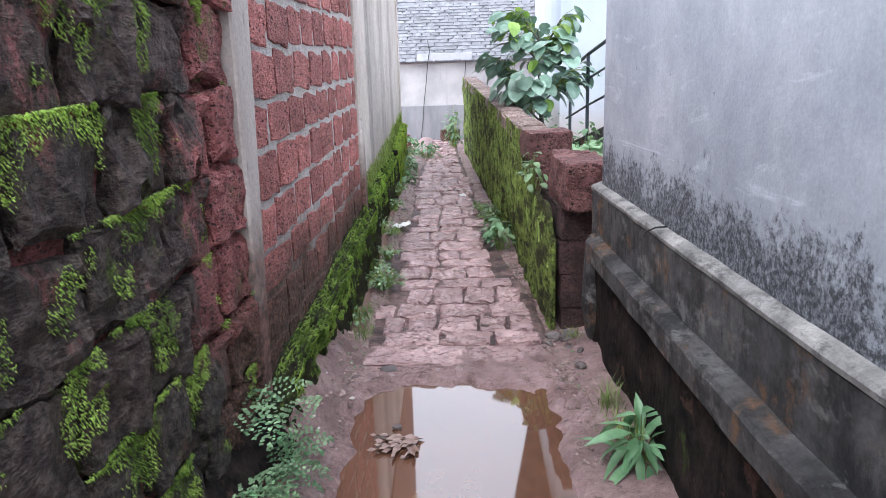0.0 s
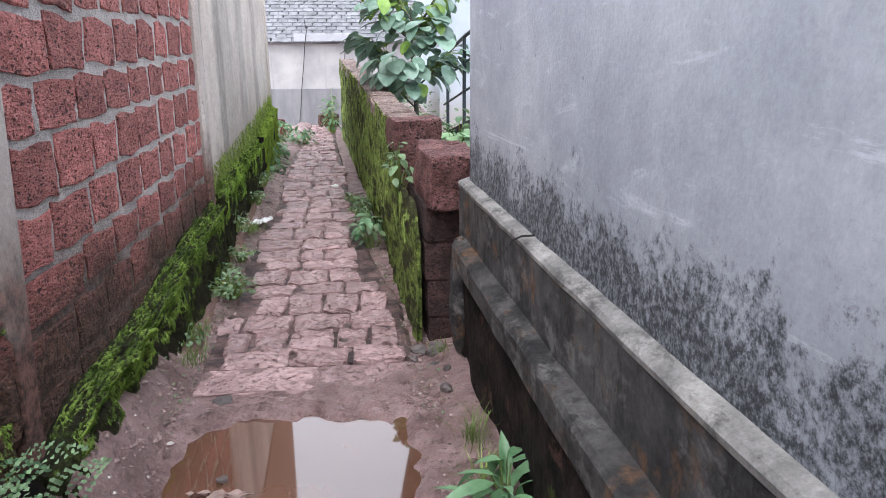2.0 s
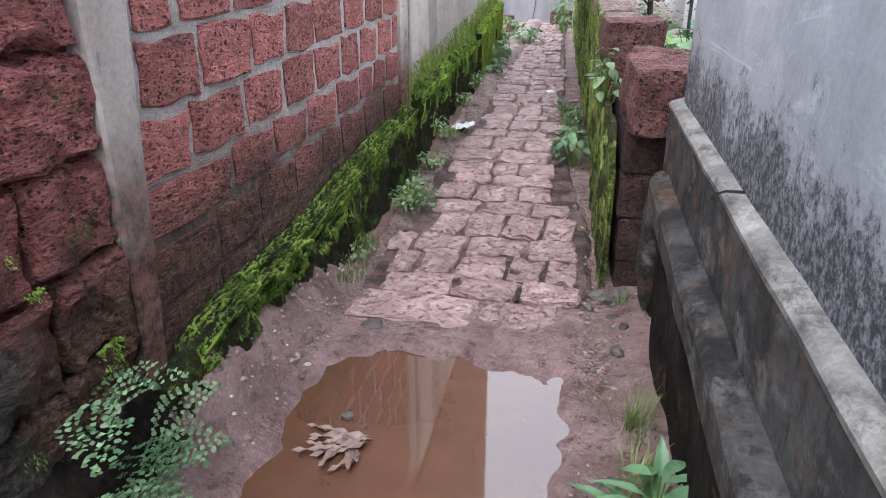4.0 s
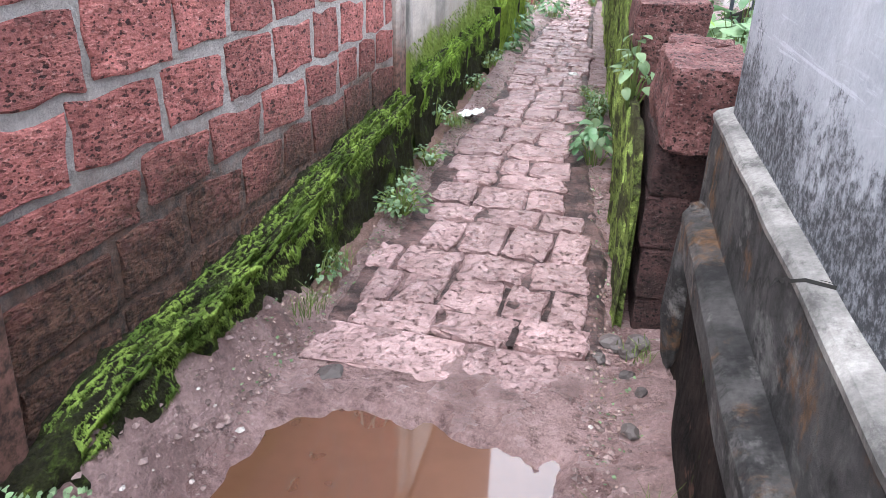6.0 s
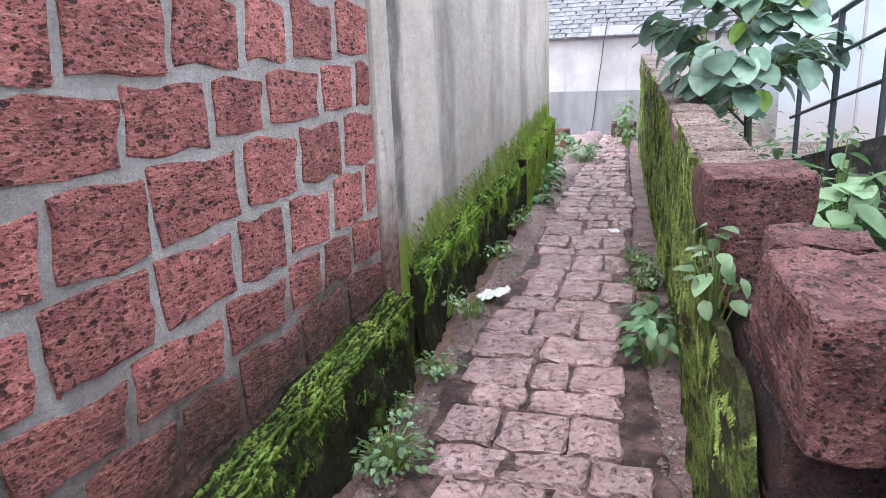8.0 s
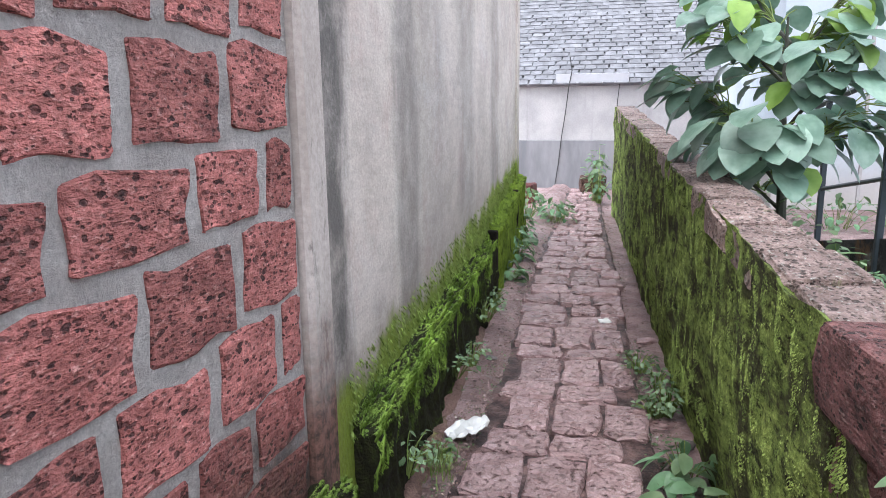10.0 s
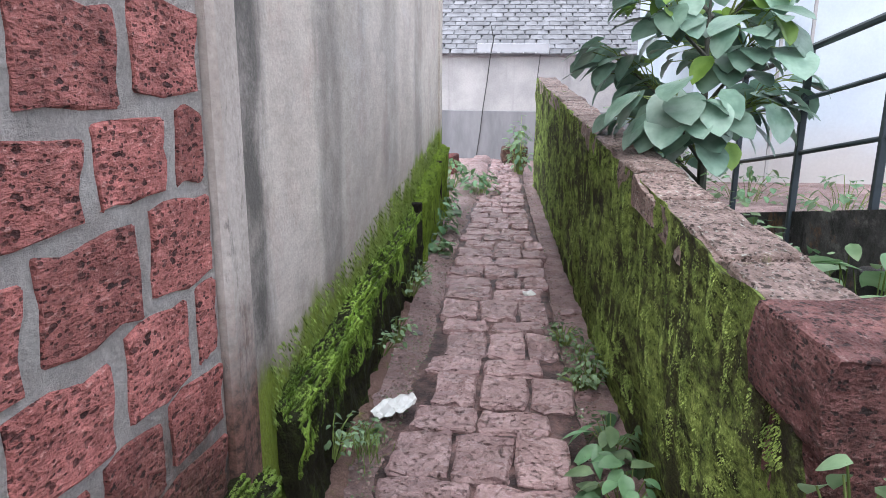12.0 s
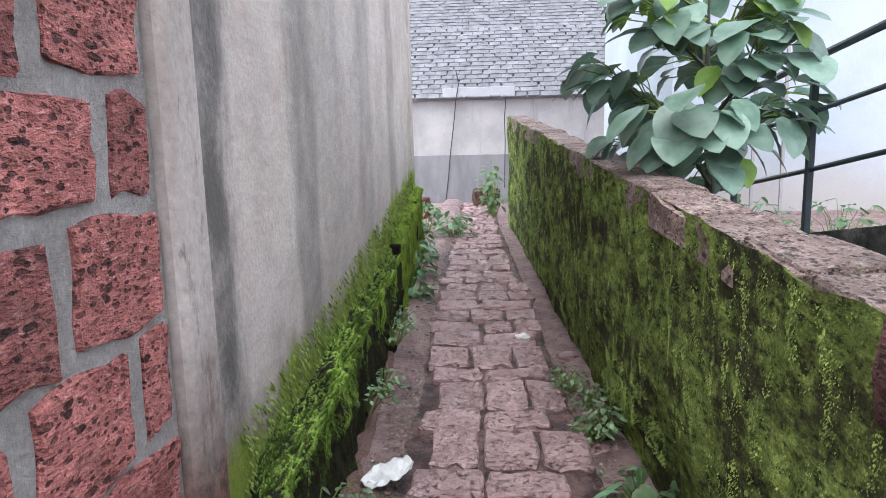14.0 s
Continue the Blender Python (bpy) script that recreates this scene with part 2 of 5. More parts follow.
M["ledge_top"] = n.done(c, 0.8, n.noise(60, 5, 0.7), 0.5, 0.008)

# Matte near-black with reddish and green patches.
n = Nodes("black_matte_base")
c = n.mix(n.step(n.noise(6, 6, 0.7), 0.35, 0.7), (0.006, 0.005, 0.005), (0.055, 0.038, 0.033))
c = n.mix(n.step(n.noise(8, 5, 0.7, (1, 1, 1), 19.0), 0.58, 0.66, 0, 0.85), c, (0.12, 0.062, 0.05))
c = n.mix(n.step(n.noise(9, 5, 0.7, (1, 1, 0.4), 3.0), 0.62, 0.7, 0, 0.8), c, (0.07, 0.10, 0.02))
M["black_matte"] = n.done(n.vary(c, n.noise(70, 5, 0.75), 0.4, 1.6), 0.85, n.noise(22, 7, 0.8), 1.0, 0.09, 0.15)

n = Nodes("wet_earth")
c = n.mix(n.step(n.noise(4, 7, 0.7), 0.36, 0.64), (0.25, 0.158, 0.152), (0.43, 0.292, 0.285))
c = n.mix(n.step(n.noise(15, 6, 0.75, (1, 1, 1), 7.0), 0.52, 0.66, 0, 0.75), c, (0.09, 0.052, 0.048))
c = n.vary(c, n.noise(60, 6, 0.8), 0.4, 1.6)
c = n.mix(n.step(n.noise(55, 2, 0.5, (1, 1, 1), 17.0), 0.70, 0.74, 0, 0.75), c, (0.50, 0.41, 0.37))
wet = n.calc("ADD", n.step(n.noise(3.5, 5), 0.38, 0.62, 0.08, 0.3), n.step(n.axis(2), -0.09, -0.05, 0.0, 0.2))
M["earth"] = n.done(c, wet, n.calc("ADD", n.noise(16, 7, 0.75), n.calc("MULTIPLY", n.noise(70, 4, 0.7), 0.4)), 1.0, 0.045)

n = Nodes("paver_laterite")
c = n.mix(n.step(n.noise(7, 6, 0.7), 0.36, 0.64), (0.31, 0.198, 0.195), (0.46, 0.314, 0.31))
c = n.vary(c, n.random(), 0.86, 1.12)
c = n.vary(c, n.noise(85, 5, 0.75), 0.6, 1.35)
field = n.noise(40, 5, 0.7, (1, 1, 1), 2.0)
hole = n.step(field, 0.33, 0.40, 1, 0)
c = n.mix(n.calc("MULTIPLY", hole, 0.9), c, (0.07, 0.036, 0.033))
mud = n.step(n.noise(6, 7, 0.72, (1, 1, 1), 30.0), 0.44, 0.7, 0, 0.8)
c = n.mix(mud, c, n.vary((0.30, 0.190, 0.186), n.noise(50, 5, 0.75), 0.6, 1.4))
wet = n.step(n.noise(5, 5), 0.38, 0.62, 0.16, 0.42)
M["paver"] = n.done(c, wet, n.calc("ADD", n.calc("MULTIPLY", n.noise(14, 6, 0.7), 0.7), n.calc("MULTIPLY", n.step(field, 0.32, 0.46), 0.5)), 0.9, 0.036)


def mossy(name, dark, mid, bright, bare=0.4, bare_col=(0.055, 0.045, 0.03), stretch=(1, 1, 0.3)):
    """Moss cushions: bare patches, dark gaps between the cushions and bright tips."""
    n = Nodes(name)
    f = n.noise(13, 6, 0.75, stretch)
    c = n.mix(n.step(f, 0.34, 0.52), dark, mid)
    c = n.mix(n.step(f, 0.52, 0.70), c, bright)
    gaps = n.noise(46, 5, 0.75, stretch, 12.0)
    c = n.mix(n.step(gaps, 0.36, 0.48, 0.85, 0), c, (dark[0] * 0.5, dark[1] * 0.5, dark[2] * 0.5))
    c = n.mix(n.step(gaps, 0.56, 0.68, 0, 0.6), c, bright)
    c = n.mix(n.step(n.noise(5, 6, 0.7, stretch, 6.0), bare, bare + 0.12, 0.85, 0), c, bare_col)
    c = n.vary(c, n.noise(120, 4, 0.7), 0.4, 1.6)
    return n.done(c, 0.9, n.calc("ADD", gaps, n.calc("MULTIPLY", n.noise(130, 3), 0.6)), 1.0, 0.035, 0.2)


M["moss_wall"] = mossy("moss_wall", (0.025, 0.027, 0.009), (0.20, 0.27, 0.062), (0.46, 0.58, 0.15), 0.42, (0.035, 0.026, 0.018), (1, 0.5, 0.9))
M["moss_kerb"] = mossy("moss_kerb", (0.012, 0.016, 0.005), (0.07, 0.105, 0.018), (0.20, 0.29, 0.05), 0.52, (0.020, 0.015, 0.011), (1, 0.6, 0.8))
M["gutter"] = mossy("gutter_earth", (0.10, 0.09, 0.04), (0.22, 0.165, 0.10), (0.26, 0.27, 0.08), 0.52, (0.30, 0.185, 0.165), (1, 1, 1))
M["moss_bright"] = mossy("moss_bright", (0.09, 0.14, 0.015), (0.20, 0.30, 0.035), (0.33, 0.46, 0.06), 0.28)


def leafy(name, c1, c2, rough=0.45, lit=0.25):
    n = Nodes(name)
    c = n.mix(n.step(n.noise(9, 3), 0.3, 0.7), c1, c2)
    c = n.vary(c, n.random(), 0.75, 1.25)
    c = n.vary(c, n.island(), 0.7, 1.3)
    m = n.done(c, rough, n.noise(60, 3), 0.3, 0.004)
    tr = n.t.nodes.new("ShaderNodeBsdfTranslucent")
    n.link(c, tr.inputs["Color"])
    ms = n.t.nodes.new("ShaderNodeMixShader")
    ms.inputs[0].default_value = lit
    n.link(n.bsdf.outputs[0], ms.inputs[1])
    n.link(tr.outputs[0], ms.inputs[2])
    n.link(ms.outputs[0], n.t.nodes["Material Output"].inputs["Surface"])
    return m


M["leaf_blue"] = leafy("leaf_blue_green", (0.12, 0.21, 0.155), (0.24, 0.35, 0.275), 0.32)
M["leaf_young"] = leafy("leaf_young_green", (0.16, 0.28, 0.05), (0.26, 0.40, 0.09), 0.45, 0.4)
M["leaf_fresh"] = leafy("leaf_fresh_green", (0.085, 0.19, 0.085), (0.19, 0.34, 0.18), 0.4, 0.3)
M["leaf_weed"] = leafy("leaf_weed_green", (0.09, 0.16, 0.07), (0.20, 0.29, 0.15), 0.5, 0.3)
M["leaf_pale"] = leafy("leaf_pale_green", (0.16, 0.27, 0.14), (0.28, 0.40, 0.23), 0.45, 0.3)
M["grass"] = leafy("grass_blade", (0.12, 0.18, 0.04), (0.26, 0.34, 0.10), 0.55, 0.3)
M["moss_tuft"] = leafy("moss_tuft", (0.10, 0.17, 0.025), (0.38, 0.54, 0.11), 0.9, 0.3)
M["moss_tuft_dull"] = leafy("moss_tuft_dull", (0.14, 0.20, 0.045), (0.50, 0.66, 0.17), 0.9, 0.25)

n = Nodes("bark")
M["bark"] = n.done(n.mix(n.noise(30, 5, 0.7, (1, 1, 0.3)), (0.03, 0.035, 0.03), (0.10, 0.10, 0.08)), 0.8, n.noise(60, 4), 0.6, 0.005)
n = Nodes("muddy_water")
c = n.mix(n.step(n.noise(2.5, 4), 0.3, 0.7), (0.105, 0.050, 0.030), (0.135, 0.065, 0.039))
n.bsdf.inputs["IOR"].default_value = 1.75
M["water"] = n.done(c, 0.035, n.noise(9, 2), 0.006, 0.004, 1.0)
n = Nodes("iron_rail_paint")
M["iron"] = n.done(n.mix(n.noise(30, 4), (0.025, 0.035, 0.045), (0.06, 0.075, 0.09)), 0.45, n.noise(80, 3), 0.2, 0.002)
n = Nodes("pale_blue_wall")
c = n.mix(n.step(n.noise(1.2, 5), 0.3, 0.7), (0.47, 0.53, 0.60), (0.56, 0.62, 0.68))
c = n.mix(n.step(n.calc("ADD", n.axis(2), n.calc("MULTIPLY", n.noise(1.5, 5), 0.6)), 0.9, 1.45, 0.7, 0), c, (0.44, 0.38, 0.34))
M["pale_wall"] = n.done(n.vary(c, n.noise(40, 4), 0.93, 1.05), 0.8, n.noise(50, 4), 0.2, 0.005)
n = Nodes("far_wall_cement")
c = n.mix(n.step(n.noise(2, 5, 0.6), 0.3, 0.7), (0.33, 0.32, 0.32), (0.44, 0.42, 0.415))
c = n.mix(n.step(n.noise(5, 5, 0.6, (1, 1, 0.1), 3.0), 0.52, 0.7, 0, 0.6), c, (0.24, 0.23, 0.235))
M["far_wall"] = n.done(n.vary(c, n.noise(40, 4), 0.85, 1.1), 0.85, n.noise(40, 4), 0.3, 0.01)
n = Nodes("far_band_cement")
c = n.mix(n.step(n.noise(3, 5, 0.6, (1, 1, 0.3)), 0.3, 0.7), (0.15, 0.15, 0.16), (0.24, 0.235, 0.245))
M["far_band"] = n.done(c, 0.85, n.noise(40, 4), 0.3, 0.01)
n = Nodes("roof_tile")
c = n.mix(n.step(n.noise(5, 5), 0.3, 0.7), (0.12, 0.12, 0.13), (0.21, 0.21, 0.225))
c = n.vary(c, n.random(), 0.86, 1.12)
c = n.vary(c, n.island(), 0.86, 1.12)
M["roof_tile"] = n.done(c, 0.8, n.noise(30, 4), 0.4, 0.01)
n = Nodes("white_panel")
M["white_panel"] = n.done(n.mix(n.noise(6, 5), (0.32, 0.32, 0.35), (0.45, 0.45, 0.47)), 0.7, n.noise(30), 0.2, 0.005)
n = Nodes("paper_plastic")
M["paper"] = n.done(n.mix(n.noise(20, 4), (0.58, 0.58, 0.56), (0.78, 0.78, 0.77)), 0.45, n.noise(50, 4), 0.5, 0.006)
n = Nodes("stone_grey")
M["stone"] = n.done(n.vary(n.mix(n.noise(14, 4), (0.04, 0.034, 0.033), (0.13, 0.105, 0.10)), n.random(), 0.7, 1.25), 0.6, n.noise(40, 5), 0.6, 0.008)
n = Nodes("pebble")
c = n.mix(n.step(n.island(), 0.0, 0.85), (0.10, 0.06, 0.055), (0.26, 0.18, 0.17))
c = n.mix(n.step(n.island(), 0.965, 0.97), c, (0.5, 0.46, 0.43))
M["pebble"] = n.done(n.vary(c, n.noise(90, 4), 0.6, 1.3), 0.55, n.noise(120, 3), 0.4, 0.004)
n = Nodes("joint_soil")
c = n.mix(n.step(n.noise(7, 6, 0.75), 0.40, 0.66), (0.028, 0.014, 0.013), (0.23, 0.135, 0.125))
M["joint"] = n.done(n.vary(c, n.noise(120, 4, 0.7), 0.5, 1.4), 0.5, n.noise(50, 5, 0.7), 0.9, 0.02)
n = Nodes("dead_leaf")
M["dead_leaf"] = n.done(n.mix(n.noise(30, 4), (0.13, 0.08, 0.065), (0.36, 0.25, 0.22)), 0.25, n.noise(60, 4), 0.6, 0.006)
n = Nodes("dark_crack")
M["crack"] = n.done(n.mix(n.noise(40), (0.01, 0.01, 0.01), (0.03, 0.028, 0.026)), 0.9)
n = Nodes("black_cable")
M["cable"] = n.done(n.mix(n.noise(20), (0.02, 0.02, 0.02), (0.05, 0.05, 0.05)), 0.6)


# ---- mesh helpers ----
def ease(a, b, v):
    t = min(1.0, max(0.0, (v - a) / (b - a)))
    return t * t * (3 - 2 * t)


def lerp(v, keys):
    xs, ys = zip(*keys)
    return float(np.interp(v, xs, ys))


def nz(x, y, z=0.0):
    return noise.noise(Vector((x, y, z)))


def mesh_of(name, bm, material, smooth=False):
    me = bpy.data.meshes.new(name)
    bm.to_mesh(me)
    bm.free()
    me.materials.append(material)
    if smooth:
        me.shade_smooth()
    return me


def pydata(name, verts, faces, material, smooth=False):
    me = bpy.data.meshes.new(name)
    me.from_pydata(verts, [], faces)
    me.materials.append(material)
    if smooth:
        me.shade_smooth()
    return me


def child(name, me, parent, m=None, label=""):
    ob = new(name, me)
    ob.parent = parent
    if m is not None:
        ob.matrix_local = m
    return tagged(ob, label)


def part(name, bm, material, parent, label=""):
    return child(name, mesh_of(name, bm, material), parent, None, label)


def box(bm, x0, x1, y0, y1, z0, z1, bevel=0.0, jitter=0.0, cuts=0):
    r = bmesh.ops.create_cube(bm, size=1)
    vs = r["verts"]
    for v in vs:
        v.co = Vector(((x0 + x1) / 2 + v.co.x * (x1 - x0), (y0 + y1) / 2 + v.co.y * (y1 - y0), (z0 + z1) / 2 + v.co.z * (z1 - z0)))
    if cuts:
        es = list({e for v in vs for e in v.link_edges})
        bmesh.ops.subdivide_edges(bm, edges=es, cuts=cuts, use_grid_fill=True)
    if bevel:
        es = list({e for v in vs if v.is_valid for e in v.link_edges})
        bmesh.ops.bevel(bm, geom=es, offset=bevel, segments=1, affect="EDGES")
    if jitter:
        for v in bm.verts:
            v.co += Vector((random.uniform(-1, 1), random.uniform(-1, 1), random.uniform(-1, 1))) * jitter
    return bm


def rough_block(name, sx, sy, sz, material, bevel=0.012, jitter=0.005, rough=0.012, cuts=3, flat=(1, 1, 1)):
    """An uneven hewn block, centred: flat faces, narrow chipped edges."""
    bm = bmesh.new()
    box(bm, -0.5, 0.5, -0.5, 0.5, -0.5, 0.5, 0, 0, cuts)
    inner = 0.5 - 1.0 / (cuts + 1) - 0.01
    seed, size = random.uniform(0, 90), Vector((sx, sy, sz))
    for v in bm.verts:
        q, out = Vector(), [abs(c) > 0.49 for c in v.co]
        for k in range(3):
            c, s = v.co[k], size[k]
            e = min(bevel * 1.3, s * 0.2)
            q[k] = math.copysign(s / 2, c) if out[k] else (math.copysign(s / 2 - e, c) if abs(c) > inner else c * s * 1.2)
        if sum(out) > 1:
            for k in range(3):
                if out[k]:
                    q[k] -= math.copysign(bevel * (0.45 if sum(out) == 2 else 0.7) * random.uniform(0.4, 1.5), q[k])
        w = q * 9
        q += Vector((nz(w.x + seed, w.y, w.z), nz(w.x, w.y + seed, w.z), nz(w.x, w.y, w.z + seed))) * Vector(flat) * rough
        v.co = q + Vector((random.uniform(-1, 1), random.uniform(-1, 1), random.uniform(-1, 1))) * jitter
    return mesh_of(name, bm, material)


def thing(name, label, category, m=None, group="", kind=""):
    ob = new(name)
    ob.empty_display_size = 0.1
    if m is not None:
        ob.matrix_world = m
    return tagged(ob, label, category, group, kind)


def tube(bm, pts, radii, sides=8):
    rings = []
    for i, p in enumerate(pts):
        p = Vector(p)
        a = Vector(pts[max(0, i - 1)])
        b = Vector(pts[min(len(pts) - 1, i + 1)])
        d = (b - a).normalized()
        side = d.cross(Vector((0.3, 0.9, 0.2))).normalized()
        up = d.cross(side)
        rings.append([bm.verts.new(p + (side * math.cos(k * math.tau / sides) + up * math.sin(k * math.tau / sides)) * radii[i]) for k in range(sides)])
    for r, s in zip(rings, rings[1:]):
        for k in range(sides):
            bm.faces.new((r[k], r[(k + 1) % sides], s[(k + 1) % sides], s[k]))
    bm.faces.new(rings[0][::-1])
    bm.faces.new(rings[-1])
    return bm


# ---- the lay of the alley ----
HALF = [(1.9, 0.5), (3.2, 0.45), (4.1, 0.41), (5.0, 0.355), (6.0, 0.315), (8.0, 0.305), (10.65, 0.22), (12.6, 0.2)]
MID = [(-3, 0.56), (1.9, 0.55), (2.6, 0.53), (3.2, 0.54), (4.1, 0.43), (5.0, 0.385), (6.0, 0.355), (8.0, 0.265), (10.65, 0.18), (12.6, 0.12)]


def mid(y):
    return lerp(y, MID)


def half(y):
    return lerp(y, HALF)


def grade(y):
    return lerp(y, [(-3, -0.078), (2.1, -0.075), (3.4, -0.06), (5.0, 0.0), (6.75, 0.03), (12.9, 0.19), (13.2, 0.15), (14.0, -0.25)])


def low_face(y):
    return 1.015 - 0.066 * (y - 3.7)


def kerb_x(y):
    return -0.16 if y < 3.8 else -0.19 - 0.034 * (y - 4.0)


def edging_x(y):
    """The outer edge of the gutter edging along the path."""
    return lerp(y, [(2.2, 0.04), (2.6, 0.005), (3.0, -0.025), (3.7, -0.05), (4.0, -0.055), (4.9, -0.095), (5.45, -0.125), (6.5, -0.175), (7.1, -0.195), (9.2, -0.29)])


def ground_z(x, y):
    z = grade(y)
    off = x - mid(y)
    h = half(y)
    z += 0.016 * nz(x * 3.1, y * 3.1) + 0.012 * nz(x * 9, y * 9, 3) + 0.012 * nz(x * 21, y * 21, 5)
    left = -off - h
    if y > 2.3:
        z -= 0.040 * ease(0.04, -0.04, abs(off) - h)
    if y > 2.1:
        z += 0.035 * ease(0.0, 0.10, left) - 0.05 * ease(0.0, 0.04, edging_x(y) - 0.03 - x) * ease(2.1, 2.4, y)
    z += lerp(y, [(-3, 0.10), (0.95, 0.12), (1.2, 0.22), (1.44, 0.24), (2.0, 0.16), (2.3, 0.09), (2.7, 0.0)]) * ease(-0.02, 0.17, left)
    if y > 2.2:
        z -= 0.03 * ease(0.0, 0.06, off - h) * (1 - ease(0.2, 0.5, off - h))
    if y < 2.4:
        z += 0.05 * ease(0.52, 0.75, abs(off))
        wob = 0.05 * nz(y * 2.3, 4.0) + 0.03 * nz(y * 7, 8.0)
        inside = min(ease(0.50, 0.36, abs(x - 0.56 - 0.02 * (1 - y)) + wob + 0.03 * nz(x * 11, y * 11, 2)), ease(1.95, 1.70, y + 0.10 * nz(x * 5, 3.0) + 0.06 * nz(x * 14, y * 9, 6) + 0.15 * abs(x - 0.65)), ease(-0.7, -0.4, y))
        z -= 0.085 * inside
    if y > 3.6 and x > low_face(y) + 0.2:
        z += 0.38 * ease(0.2, 0.5, x - low_face(y)) * ease(3.4, 4.2, y)
    return z


# ---- ground ----
gx = np.concatenate([[-400, -80, -20, -6, -2, -0.9], np.arange(-0.45, 1.62, 0.024), [1.75, 1.9, 2.1, 2.4, 3, 5, 9, 30, 100, 400]])
gy = np.concatenate([[-400, -80, -20, -7, -4], np.arange(-2.6, 6.0, 0.028), np.arange(6.0, 13.8, 0.05), [14.2, 15, 16, 20, 40, 120, 400]])
gv = [(float(x), float(y), ground_z(float(x), float(y))) for y in gy for x in gx]
nxg = len(gx)
gf = [(j * nxg + i, j * nxg + i + 1, (j + 1) * nxg + i + 1, (j + 1) * nxg + i) for j in range(len(gy) - 1) for i in range(nxg - 1)]
ground = tagged(new("ground", pydata("ground", gv, gf, M["earth"], True)), "wet reddish trodden earth between the walls", "ground", "", "structure")

wv = [(x, y, -0.108) for y in np.linspace(-0.9, 2.05, 12) for x in np.linspace(0.0, 1.3, 8)]
wf = [(j * 8 + i, j * 8 + i + 1, (j + 1) * 8 + i + 1, (j + 1) * 8 + i) for j in range(11) for i in range(7)]
water = tagged(new("water", pydata("water", [tuple(map(float, v)) for v in wv], wf, M["water"])), "shallow puddle of muddy brown rain water", "puddle", "", "structure")


# ---- left side: laterite wall, strip, plaster wall ----
def core(name, verts, height0, height1, material, label, category="wall"):
    """A wall of plan outline verts (counter-clockwise), from height0 to height1."""
    bm = bmesh.new()
    lo = [bm.verts.new((x, y, height0)) for x, y in verts]
    hi = [bm.verts.new((x, y, height1)) for x, y in verts]
    k = len(verts)
    for i in range(k):
        bm.faces.new((lo[i], lo[(i + 1) % k], hi[(i + 1) % k], hi[i]))
    bm.faces.new(hi)
    bm.faces.new(lo[::-1])
    return tagged(new(name, mesh_of(name, bm, material)), label, category, "", "structure")


wall_red = core("wall_west", [(-0.45, 1.10), (-0.1750, 1.10), (-0.1750, 3.77), (-0.45, 3.77)], -0.3, 2.16, M["mortar"],
                "red laterite block wall with wide grey mortar joints")
wall_old = core("wall_west_old", [(-0.45, -2.6), (-0.21, -2.6), (-0.21, 1.06), (-0.45, 1.06)], -0.3, 2.1, M["laterite_dark"],
                "old mossy laterite block wall with open joints")
bm = bmesh.new()
box(bm, -0.45, -0.150, 1.055, 1.295, -0.3, 2.2, 0.008, 0, 0)
for q in bm.verts:
    if q.co.y > 1.2:
        q.co.y = q.co.y - 0.165 + 0.084 * q.co.z
strip = tagged(new("pilaster_west", mesh_of("pilaster_west", bm, M["cement_strip"])), "bare grey cement strip between two laterite walls", "pilaster", "", "structure")
bm = bmesh.new()
box(bm, -0.45, -0.14, 3.77, 3.905, -0.3, 2.16, 0.015, 0, 0)
box(bm, -0.45, -0.24, 3.90, 4.02, -0.3, 2.16)
tagged(new("pilaster_corner", mesh_of("pilaster_corner", bm, M["cement_strip"])), "rounded plastered corner pilaster with damp foot", "pilaster", "", "structure")
wall_plaster = core("wall_west_plaster", [(-0.6, 3.985), (-0.19, 3.985), (-0.362, 9.12), (-0.8, 9.12)], -0.3, 2.5, M["plaster"],
                    "tall grey plastered wall streaked by rain, mossy foot")
core("wall_west_end", [(-0.8, 8.95), (-0.34, 8.95), (-0.347, 9.16), (-0.8, 9.16)], 0.2, 2.5, M["plaster"], "plain plastered wall end strip")
# Upper walls out of view; their brown darkens what the puddle mirrors.
core("wall_west_upper", [(-0.6, 3.80), (-0.16, 3.80), (-0.36, 9.12), (-0.8, 9.12)], 2.5, 7.4, M["brown_wall"], "unseen upper storey, coloured brown so the puddle mirrors it dark")
core("wall_west_corner", [(-0.6, 3.77), (-0.16, 3.77), (-0.17, 3.98), (-0.6, 3.98)], 2.16, 7.4, M["brown_wall"], "unseen upper storey corner, coloured brown so the puddle mirrors it dark")

# ---- right side: grey house ----
HOUSE = pose(1.347, 2.45, 0, 0, 0, 1.9)
house = thing("house", "grey cement-rendered house wall above a double plinth", "house", HOUSE)


def swept(name, prof, y0, y1, steps, material, parent, wob=0.004, label=""):
    """A profile (x, z) drawn along y, slightly uneven."""
    bm = bmesh.new()
    rings = []
    for j in range(steps + 1):
        y = y0 + (y1 - y0) * j / steps
        rings.append([bm.verts.new((x + wob * nz(y * 4, x * 9, z * 7), y, z + wob * nz(y * 5, z * 8, 3 + x))) for x, z in prof])
    for a, b in zip(rings, rings[1:]):
        for i in range(len(prof) - 1):
            bm.faces.new((a[i], b[i], b[i + 1], a[i + 1]))
    bm.faces.new(rings[0])
    bm.faces.new(rings[-1][::-1])
    bmesh.ops.recalc_face_normals(bm, faces=bm.faces)
    return part(name, bm, material, parent, label)


